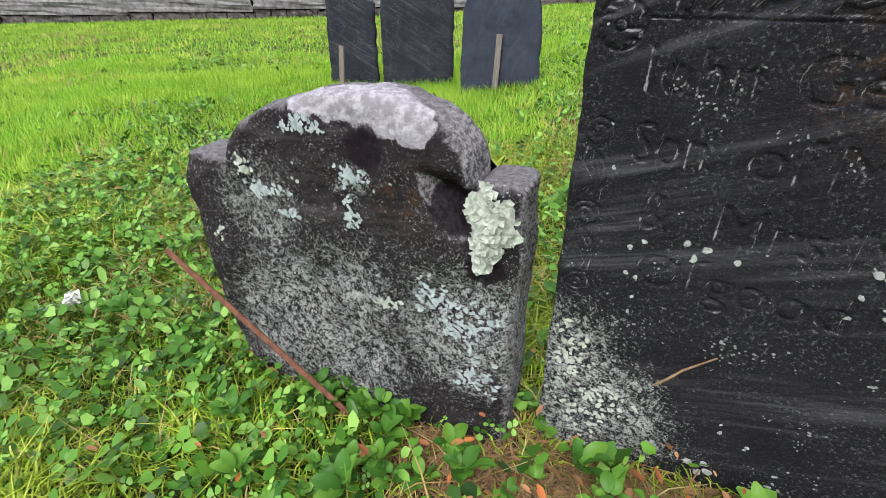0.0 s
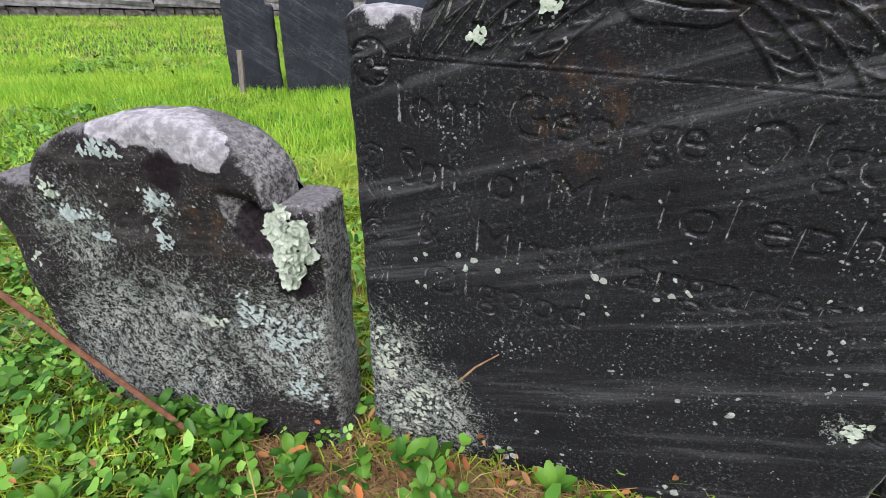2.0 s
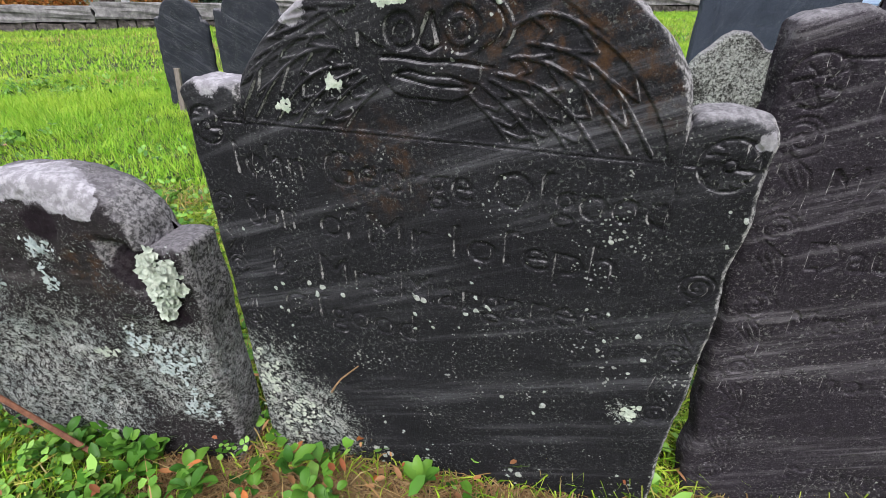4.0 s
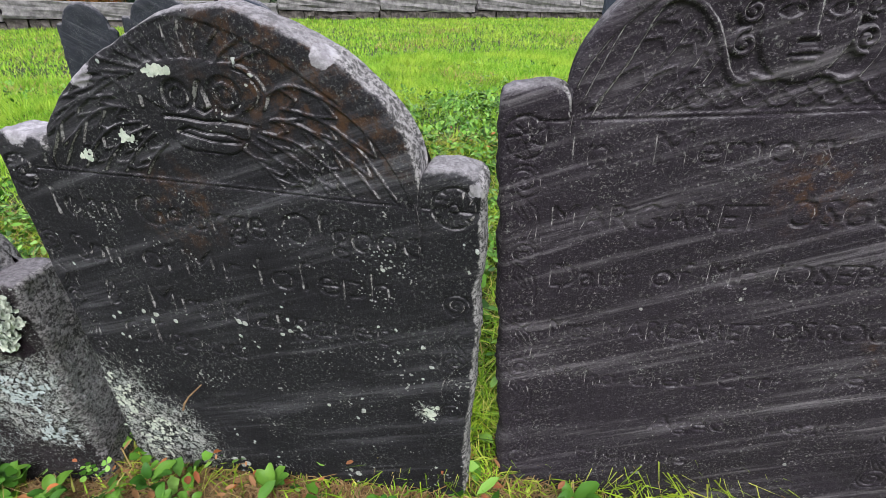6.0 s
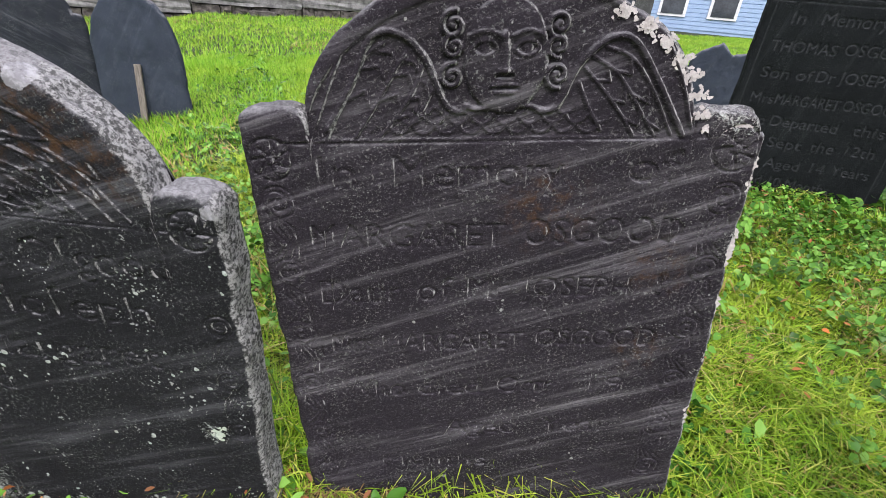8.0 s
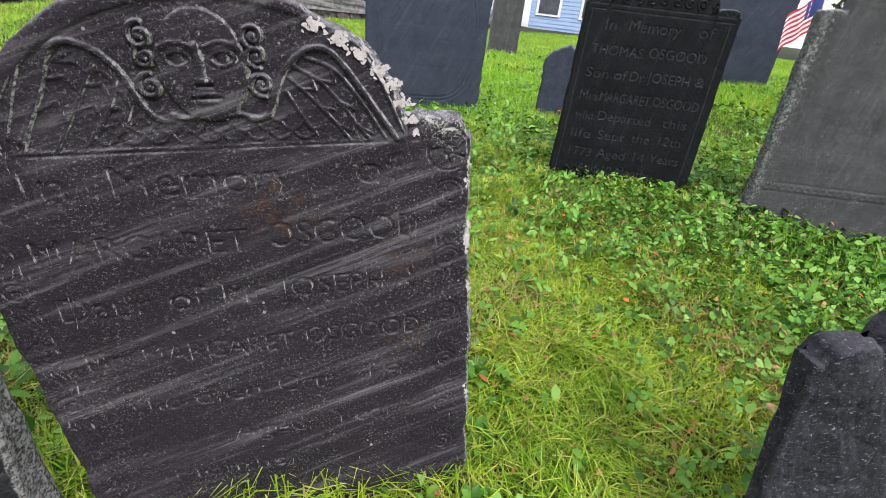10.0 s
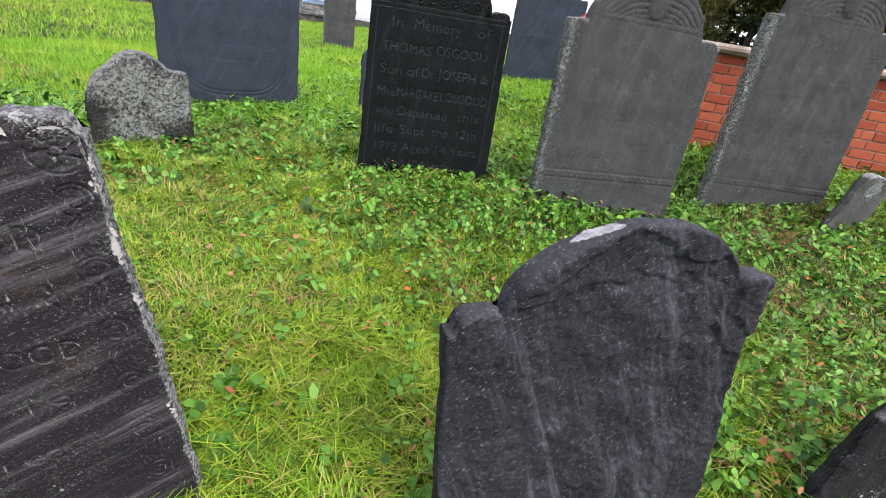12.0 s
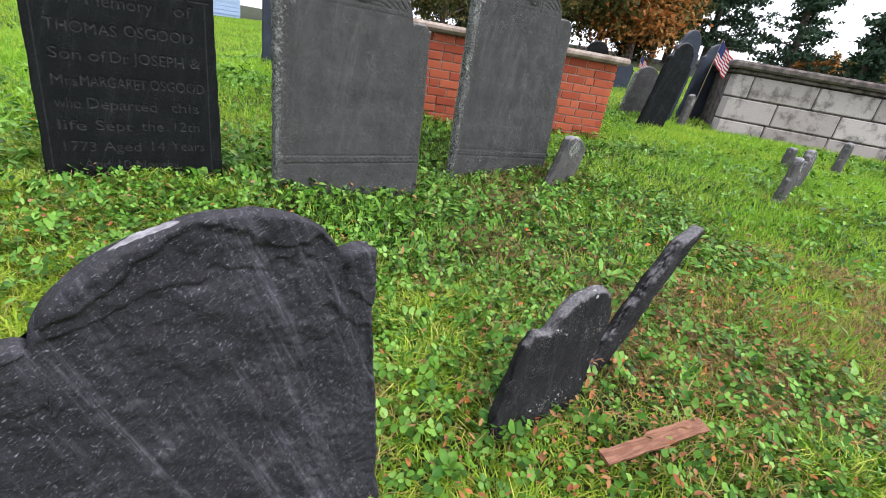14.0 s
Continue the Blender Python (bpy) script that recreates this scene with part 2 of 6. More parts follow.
def land(x, y):
    """The height of the ground."""
    x, y = np.asarray(x, float), np.asarray(y, float)
    z = sum(np.interp(x + d, RISE_X, RISE_Z) for d in (-0.3, -0.1, 0.1, 0.3)) / 4
    low = np.interp(x, (-40, 5, 6.5, 14, 45, 90), (-0.5, 0.33, 0.38, 0.45, 0.9, 1.0))
    z = z + (np.minimum(low, z) - z) * smooth(y, 1.5, 5)
    z = z + 0.013 * np.clip(y - 5, 0, 12) - (0.1 + 0.065 * smooth(-x, -1.9, -1.2)) * smooth(-y, -0.33, 0.1)
    return z + 0.012 * fbm(x, y, 1.7, 5, 3) * smooth(np.hypot(x - 1, y), 0.5, 3)


def lz(x, y):
    return float(land(x, y))

# ---- gravestones ----


class Relief:
    """A height map over a stone's face, in metres: carved work is drawn into it, then the face's mesh follows it."""

    def __init__(self, x0, x1, v0, v1, res=0.001):
        self.x0, self.v0, self.res = x0, v0, res
        self.h = np.zeros((int((v1 - v0) / res) + 2, int((x1 - x0) / res) + 2))

    def window(self, x0, x1, v0, v1):
        r, hh = self.res, self.h.shape
        i0, i1 = max(0, int((v0 - self.v0) / r)), min(hh[0], int((v1 - self.v0) / r) + 2)
        j0, j1 = max(0, int((x0 - self.x0) / r)), min(hh[1], int((x1 - self.x0) / r) + 2)
        if i0 >= i1 or j0 >= j1:
            return None
        return (slice(i0, i1), slice(j0, j1)), self.x0 + np.arange(j0, j1)[None, :] * r, self.v0 + np.arange(i0, i1)[:, None] * r

    def stroke(self, pts, w, d):
        """A groove (d below 0) or a raised ridge (d above 0) of half width w along points."""
        for (xa, va), (xb, vb) in zip(pts, pts[1:]):
            win = self.window(min(xa, xb) - w, max(xa, xb) + w, min(va, vb) - w, max(va, vb) + w)
            if not win:
                continue
            s, X, V = win
            L = max((xb - xa) ** 2 + (vb - va) ** 2, 1e-12)
            t = np.clip(((X - xa) * (xb - xa) + (V - va) * (vb - va)) / L, 0, 1)
            k = np.clip(1 - np.hypot(X - xa - t * (xb - xa), V - va - t * (vb - va)) / w, 0, 1)
            k = d * k * (2 - k)
            self.h[s] = np.minimum(self.h[s], k) if d < 0 else np.maximum(self.h[s], k)

    def dome(self, x, v, rx, rv, d, turn=0.0):
        """A raised or sunken oval."""
        r = max(rx, rv)
        win = self.window(x - r, x + r, v - r, v + r)
        if win:
            s, X, V = win
            c, n = math.cos(turn), math.sin(turn)
            q = (((X - x) * c + (V - v) * n) / rx) ** 2 + (((V - v) * c - (X - x) * n) / rv) ** 2
            k = d * np.sqrt(np.clip(1 - q, 0, 1))
            self.h[s] = np.where(q < 1, (np.maximum if d > 0 else np.minimum)(self.h[s], k), self.h[s])

    def grid(self):
        return np.meshgrid(self.x0 + np.arange(self.h.shape[1]) * self.res, self.v0 + np.arange(self.h.shape[0]) * self.res)

    def bead(self, pts, w, d, base=0.0):
        """A raised bead of half width w that stands d above the sunk level base."""
        for (xa, va), (xb, vb) in zip(pts, pts[1:]):
            win = self.window(min(xa, xb) - w, max(xa, xb) + w, min(va, vb) - w, max(va, vb) + w)
            if not win:
                continue
            s, X, V = win
            L = max((xb - xa) ** 2 + (vb - va) ** 2, 1e-12)
            t = np.clip(((X - xa) * (xb - xa) + (V - va) * (vb - va)) / L, 0, 1)
            k = np.clip(1 - np.hypot(X - xa - t * (xb - xa), V - va - t * (vb - va)) / w, 0, 1)
            self.h[s] = np.where(k > 0, np.maximum(self.h[s], base + d * np.sqrt(k * (2 - k))), self.h[s])

    def press(self, pts, w, d):
        """Adds d along a line of half width w to whatever relief is there."""
        xs, vs = [q[0] for q in pts], [q[1] for q in pts]
        win = self.window(min(xs) - w, max(xs) + w, min(vs) - w, max(vs) + w)
        if win:
            s, X, V = win
            mask = np.zeros(np.broadcast(X, V).shape)
            for (xa, va), (xb, vb) in zip(pts, pts[1:]):
                L = max((xb - xa) ** 2 + (vb - va) ** 2, 1e-12)
                t = np.clip(((X - xa) * (xb - xa) + (V - va) * (vb - va)) / L, 0, 1)
                mask = np.maximum(mask, np.clip(1 - np.hypot(X - xa - t * (xb - xa), V - va - t * (vb - va)) / w, 0, 1))
            self.h[s] += d * mask * (2 - mask)

    def ring(self, x, v, r, w, d, squash=1.0):
        self.stroke([(x + r * math.cos(a * 0.2618), v + r * squash * math.sin(a * 0.2618)) for a in range(25)], w, d)

    def spiral(self, x, v, r, turns, w, d, start=0.0, sense=1):
        n = int(turns * 18)
        self.stroke([(x + r * (i / n) * math.cos(start + sense * i / 18 * math.tau), v + r * (i / n) * math.sin(start + sense * i / 18 * math.tau)) for i in range(1, n + 1)], w, d)

    def rosette(self, x, v, r, petals, d=-0.004):
        self.ring(x, v, r, 0.003, d)
        for i in range(petals):
            a = i * math.tau / petals
            self.dome(x + 0.56 * r * math.cos(a), v + 0.56 * r * math.sin(a), r * 0.36, r * 0.2, 0.002, a + 0.5)
            self.stroke([(x + 0.2 * r * math.cos(a), v + 0.2 * r * math.sin(a)), (x + 0.9 * r * math.cos(a + 0.45), v + 0.9 * r * math.sin(a + 0.45))], 0.0022, d)
        self.dome(x, v, r * 0.2, r * 0.2, 0.003)

    def text(self, words, x, v, height, width, d=-0.0025, slant=0.0, bold=-0.008):
        """Cut letters: the line of words runs from x over width, on the line v."""
        curve = bpy.data.curves.new("letters", "FONT")
        curve.body, curve.resolution_u, curve.offset = words, 3, bold
        ob = bpy.data.objects.new("letters", curve)
        scene.collection.objects.link(ob)
        bpy.context.view_layer.update()
        me = ob.evaluated_get(bpy.context.evaluated_depsgraph_get()).to_mesh()
        me.calc_loop_triangles()
        co = np.zeros(len(me.vertices) * 3)
        me.vertices.foreach_get("co", co)
        co = co.reshape(-1, 3)[:, :2]
        tri = np.zeros(len(me.loop_triangles) * 3, np.int32)
        me.loop_triangles.foreach_get("vertices", tri)
        bpy.data.objects.remove(ob)
        bpy.data.curves.remove(curve)
        if not len(co):
            return
        lo, hi = co[:, 0].min(), co[:, 0].max()
        P = np.c_[x + (co[:, 0] - lo) / (hi - lo) * width, v + co[:, 1] * height / 0.7]
        P[:, 1] += (P[:, 0] - x) * slant
        mark = self.h * 0
        for a, b, c in P[tri.reshape(-1, 3)]:
            w = self.window(min(a[0], b[0], c[0]), max(a[0], b[0], c[0]), min(a[1], b[1], c[1]), max(a[1], b[1], c[1]))
            if not w:
                continue
            s, X, V = w
            e = [(q[0] - p[0]) * (V - p[1]) - (q[1] - p[1]) * (X - p[0]) for p, q in ((a, b), (b, c), (c, a))]
            inside = ((e[0] >= -1e-7) & (e[1] >= -1e-7) & (e[2] >= -1e-7)) | ((e[0] <= 1e-7) & (e[1] <= 1e-7) & (e[2] <= 1e-7))
            mark[s] = np.maximum(mark[s], inside)
        for _ in range(1):
            mark = (mark + np.roll(mark, 1, 0) + np.roll(mark, -1, 0) + np.roll(mark, 1, 1) + np.roll(mark, -1, 1)) / 5
        self.h += d * np.clip(mark * 1.3, 0, 1)

    def at(self, x, v):
        i = np.clip((v - self.v0) / self.res, 0, self.h.shape[0] - 1.001)
        j = np.clip((x - self.x0) / self.res, 0, self.h.shape[1] - 1.001)
        i0, j0 = i.astype(int), j.astype(int)
        fi, fj = i - i0, j - j0
        h = self.h
        return (h[i0, j0] * (1 - fj) + h[i0, j0 + 1] * fj) * (1 - fi) + (h[i0 + 1, j0] * (1 - fj) + h[i0 + 1, j0 + 1] * fj) * fi


def bow(x, a, b, rise, power=2.0, peak=None, power_left=None):
    """An arch over a to b, highest at peak (or midway)."""
    x = np.clip(np.asarray(x, float), a, b)
    c = (a + b) / 2 if peak is None else peak
    q = np.where(x < c, power_left or power, power)
    t = np.where(x < c, (c - x) / (c - a), (x - c) / (b - c))
    return rise * np.clip(1 - t ** q, 0, 1) ** (1 / q)


def slab_stone(name, left, right, top, foot, thick, step, material, relief=None, rough=0.002, edge=0.018, chips=0.004, seed=1, back=0.01, cut=0.0):
    """An upright slab. left(v), right(v): its edges; top(x): its outline above; foot: how far down it goes; step: size of its mesh."""
    wide = right(0.4) - left(0.4)
    n = max(6, int(wide / step))
    u = np.linspace(0, 1, n + 1)
    xt = left(0.5) + (right(0.5) - left(0.5)) * u
    high = top(xt) + chips * 0.6 * fbm(xt, xt * 0, 30, seed + 50, 3)
    m = max(6, int((high.max() - foot) / step))
    s = np.linspace(0, 1, m + 1)[:, None]
    V = foot + s * (high[None, :] - foot)
    xl = left(V) + chips * fbm(V, V * 0, 14, seed + 60, 4)
    xr = right(V) + chips * fbm(V, V * 0, 14, seed + 70, 4)
    X = xl + (xr - xl) * u[None, :]
    # distance from the outline, sideways and from above
    slope = np.abs(np.gradient(high, xt))[None, :]
    d = np.minimum(np.minimum(X - xl, xr - X), (high[None, :] - V) / np.sqrt(1 + np.minimum(slope, 4) ** 2))
    d = np.minimum(d, edge) / edge
    fall = (1 - np.sqrt(np.clip(1 - (1 - d) ** 2, 0, 1))) * edge * 0.8
    front = fall - rough * fbm(X, V, 9, seed, 5) + 0.25 * rough * fbm(X, V, 70, seed + 9, 3)
    if relief is not None:
        front = front - relief.at(X, V) * (0.4 + 0.6 * d)
    rear = thick - fall * 1.2 + back * fbm(X, V, 6, seed + 20, 4) * d
    F = np.stack([X, front, V], -1).reshape(-1, 3)
    # the back needs fewer pieces
    k = max(1, int(0.012 / step))
    iu, iv = np.unique(np.r_[0:n + 1:k, n]), np.unique(np.r_[0:m + 1:k, m])
    B = np.stack([X, rear, V], -1)[np.ix_(iv, iu)].reshape(-1, 3)
    def quads(a, b, base, flip):
        q = np.arange(a * b).reshape(a, b) + base
        q = np.stack([q[:-1, :-1], q[:-1, 1:], q[1:, 1:], q[1:, :-1]], -1).reshape(-1, 4)
        return q[:, ::-1] if flip else q
    faces = [quads(m + 1, n + 1, 0, False), quads(len(iv), len(iu), len(F), True)]
    # the rim, with rows of its own between front and back
    rim = np.r_[np.arange(m + 1) * (n + 1), m * (n + 1) + np.arange(1, n + 1), (np.arange(m - 1, -1, -1)) * (n + 1) + n]
    P, Q = F[rim], np.stack([X, rear, V], -1).reshape(-1, 3)[rim]
    rows, base = [], len(F) + len(B)
    cuts = 7
    for c in range(cuts + 1):
        w = c / cuts
        row = P * (1 - w) + Q * w
        if 0 < c < cuts:
            wob = chips * 1.1 * fbm(np.arange(len(rim)) * step * 1.0, np.full(len(rim), w * 0.3 + seed), 25, seed + 31, 3)
            row = row + np.c_[wob, wob * 0, wob]
        rows.append(row)
    R = np.concatenate(rows)
    faces.append(quads(cuts + 1, len(rim), base, True))
    verts, quad = np.concatenate([F, B, R]), np.concatenate(faces)
    ob = meshed(name, verts, quad, material, smooth=True)
    if cut:
        depth = np.zeros(len(verts), np.float32)
        depth[:len(F)] = np.clip(-relief.at(X, V).ravel() / cut, 0, 1)
        ob.data.attributes.new("cut", "FLOAT", "POINT").data.foreach_set("value", depth)
    return ob


def line(a, b):
    """A straight edge through (x, v) points a and b."""
    return lambda v: a[0] + (np.asarray(v, float) - a[1]) * (b[0] - a[0]) / (b[1] - a[1])


def shouldered(l0, l1, sl, r0, r1, sr, rise, power=2.0, cap=0.012, dip=0.012, peak=None, power_left=None):
    """The outline of a stone with a rounded head between shoulders: left shoulder l0 to l1 at height sl, right r0 to r1 at sr."""
    def top(x):
        x = np.asarray(x, float)
        base = sl + (sr - sl) * np.clip((x - l0) / (r1 - l0), 0, 1)
        a, b = bow(x, l0, l1, cap + 0.02, 3.0) - 0.02, bow(x, r0, r1, cap + 0.02, 3.0) - 0.02
        head = bow(x, l1, r0, rise, power, peak, power_left)
        return base + np.where(x < l1, a, np.where(x > r0, b, np.maximum(head, -dip)))
    return top

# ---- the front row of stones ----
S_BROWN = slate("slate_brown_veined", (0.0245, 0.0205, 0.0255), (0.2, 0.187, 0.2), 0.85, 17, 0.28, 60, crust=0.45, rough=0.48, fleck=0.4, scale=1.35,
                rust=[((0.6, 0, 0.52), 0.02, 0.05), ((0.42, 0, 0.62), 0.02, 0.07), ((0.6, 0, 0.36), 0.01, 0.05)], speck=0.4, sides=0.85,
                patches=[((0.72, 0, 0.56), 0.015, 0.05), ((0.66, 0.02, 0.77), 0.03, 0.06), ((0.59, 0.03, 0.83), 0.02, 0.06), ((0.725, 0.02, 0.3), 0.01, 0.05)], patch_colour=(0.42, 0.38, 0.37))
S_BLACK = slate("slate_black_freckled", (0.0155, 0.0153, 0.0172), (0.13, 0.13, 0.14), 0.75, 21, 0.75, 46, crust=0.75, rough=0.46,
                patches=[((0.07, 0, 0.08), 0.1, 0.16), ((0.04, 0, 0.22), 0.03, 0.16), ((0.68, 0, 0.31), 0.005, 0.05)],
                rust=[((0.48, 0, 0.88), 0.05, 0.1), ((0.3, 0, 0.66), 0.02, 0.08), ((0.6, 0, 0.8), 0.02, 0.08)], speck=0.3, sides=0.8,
                lime=[((0.548, 0.012, 0.886), 0.012, 0.012), ((0.742, 0.012, 0.74), 0.01, 0.012), ((0.05, 0.03, 0.755), 0.02, 0.03), ((0.2, 0.02, 0.85), 0.012, 0.03)])
# its purplish-black spots: the shoulder hollow, just below it, and near the crown
S_LICHEN = slate("slate_lichen_covered", (0.022, 0.019, 0.02), (0.13, 0.12, 0.115), 0.6, 8, 0.5, 60, crust=0.5, rough=0.6, crust_colour=(0.36, 0.345, 0.36), patch_colour=(0.26, 0.3, 0.28),
                 patches=[((0.12, 0, 0.36), 0.03, 0.2), ((0.53, 0, 0.18), 0.1, 0.16), ((0.2, 0, 0.08), 0.14, 0.25), ((0.3, 0, 0.2), 0.02, 0.3), ((0.33, 0, 0.44), 0.01, 0.07)],
                 rust=[((0.44, 0, 0.42), 0.03, 0.06)], speck=0.95, sides=0.5, dark_spots=[((0.51, 0.025, 0.42), 0.03, 0.04), ((0.56, 0.0, 0.33), 0.012, 0.04), ((0.36, 0.0, 0.5), 0.01, 0.05)], lime=[((0.3, 0.02, 0.585), 0.03, 0.05), ((0.35, 0.02, 0.585), 0.035, 0.05), ((0.4, 0.012, 0.565), 0.03, 0.04), ((0.44, 0.01, 0.54), 0.02, 0.03), ((0.25, 0.02, 0.57), 0.02, 0.04)])
S_BACK = slate("slate_rough_back", (0.027, 0.027, 0.031), (0.17, 0.172, 0.2), 0.6, 112, 0.02, 60, crust=0.08, rough=0.5, speck=0.05, fleck=0.8,
               lime=[((0.155 + 0.011 * i, 0.03, 0.495 + 0.0034 * i), 0.024, 0.01) for i in range(8)])
S_DARK = slate("slate_charcoal", (0.009, 0.0105, 0.011), (0.04, 0.045, 0.046), 0.4, 75, 0.04, 60, crust=0.3, rough=0.5, speck=0.1, letters=(0.05, 0.053, 0.055))
S_BLUE = slate("slate_blue", (0.042, 0.051, 0.069), (0.1, 0.112, 0.135), 0.4, 60, 0.06, 60, crust=0.4, rough=0.55, speck=0.15)
S_GREY = slate("slate_grey", (0.064, 0.065, 0.064), (0.17, 0.172, 0.168), 0.35, 82, 0.25, 60, crust=0.5, rough=0.6, speck=0.45, scale=0.6, rim=0.1)
S_SPOT = slate("slate_spotted", (0.03, 0.03, 0.028), (0.1, 0.1, 0.09), 0.3, 10, 0.7, 22, crust=0.6, rough=0.7, patch_colour=(0.42, 0.44, 0.4),
               patches=[((0.15, 0, 0.4), 0.12, 0.2), ((0.38, 0, 0.3), 0.1, 0.2), ((0.2, 0, 0.12), 0.08, 0.2)], speck=0.45)
S_FAR = slate("slate_far_streaked", (0.026, 0.029, 0.036), (0.11, 0.116, 0.132), 0.6, -28, 0.12, 50, crust=0.4, rough=0.55, speck=0.4)
STONE = "gravestone"


def stand(ob, x, y, z, yaw, lean=0.0, roll=0.0, label="", group=""):
    ob.matrix_world = pose(x, y, z, lean, roll, yaw)
    return tagged(ob, label, STONE, group)

# ---- carved work, in metres on each stone's face ----


def feathers(r, a0, a1, b0, b1, n, bend, w, d):
    """Wing feathers: n curved grooves from the edge a0-a1 to the edge b0-b1, with scale tips between them."""
    rows = []
    for i in range(n):
        f = i / (n - 1)
        p, q = np.array(a0) * (1 - f) + np.array(a1) * f, np.array(b0) * (1 - f) + np.array(b1) * f
        side = np.array((-(q - p)[1], (q - p)[0]))
        pts = [tuple(p * (1 - t) + q * t + side * bend * (1 - f * 0.6) * math.sin(math.pi * t)) for t in np.linspace(0, 1, 12)]
        rows.append(pts)
        r.stroke(pts, w, d)
    for k, (u, v) in enumerate(zip(rows, rows[1:])):
        for j in (3 + k % 2, 6 + k % 2):
            a, b, c = np.array(u[j]), np.array(v[j]), np.array(u[min(j + 1, 11)]) * 0.5 + np.array(v[min(j + 1, 11)]) * 0.5
            r.stroke([tuple(a), tuple((a + c) / 2 * 0.9 + c * 0.1), tuple(c), tuple((b + c) / 2 * 0.9 + c * 0.1), tuple(b)], w * 0.8, d * 0.8)


def mirrored(pts, axis):
    return [(2 * axis - x, v) for x, v in pts]


def curved(pts, rounds=2):
    """Rounds off a line of points, keeping its ends."""
    for _ in range(rounds):
        out = [pts[0]]
        for (xa, va), (xb, vb) in zip(pts, pts[1:]):
            out += [(0.75 * xa + 0.25 * xb, 0.75 * va + 0.25 * vb), (0.25 * xa + 0.75 * xb, 0.25 * va + 0.75 * vb)]
        pts = out + [pts[-1]]
    return pts


def along(pts, t):
    k = t * (len(pts) - 1)
    i = min(int(k), len(pts) - 2)
    return np.array(pts[i]) * (1 - k + i) + np.array(pts[i + 1]) * (k - i)


def wing(r, quills, w, d, base, tips):
    """Feathers: raised quills with rounded scale tips between neighbours."""
    quills = [curved(q) for q in quills]
    for q in quills:
        r.bead(q, w, d, base)
    for k, (a, b) in enumerate(zip(quills, quills[1:])):
        for t in tips:
            t = t + 0.09 * (k % 2)
            p, q = along(a, t), along(b, t)
            c = (along(a, min(1, t + 0.11)) + along(b, min(1, t + 0.11))) / 2
            r.bead([tuple(p), tuple(0.6 * c + 0.4 * p), tuple(c), tuple(0.6 * c + 0.4 * q), tuple(q)], w * 0.85, d * 0.9, base)


def vine(r, x, v0, v1, w, seed, side=1):
    """A border of scrolls and leaves running up a stone's edge."""
    v, k = v0, 0
    while v < v1:
        r.spiral(x, v, w * 0.8, 1.8, 0.0024, -0.0026, k, 1 if k % 2 else -1)
        r.ring(x, v, w * 0.9, 0.0024, -0.0024)
        if v + 0.11 < v1:
            for s in (-0.7, -0.2, 0.3, 0.8):
                r.stroke([(x + w * s * 0.9, v + 0.025), (x + w * (s * 0.4 + 0.5 * side), v + 0.05), (x + w * s * 0.8, v + 0.075), (x - w * 0.4 * side, v + 0.1)], 0.0024, -0.0026)
        v += 0.115
        k += 1


def bars(r, x0, x1, v, h, seed, d=-0.0012):
    """A worn row of writing that cannot be read: short plain bars."""
    g = np.random.default_rng(seed)
    x = x0
    while x < x1:
        w = g.uniform(0.012, 0.04)
        r.stroke([(x, v), (min(x + w, x1), v)], h * 0.3, d)
        x += w + g.uniform(0.012, 0.025)


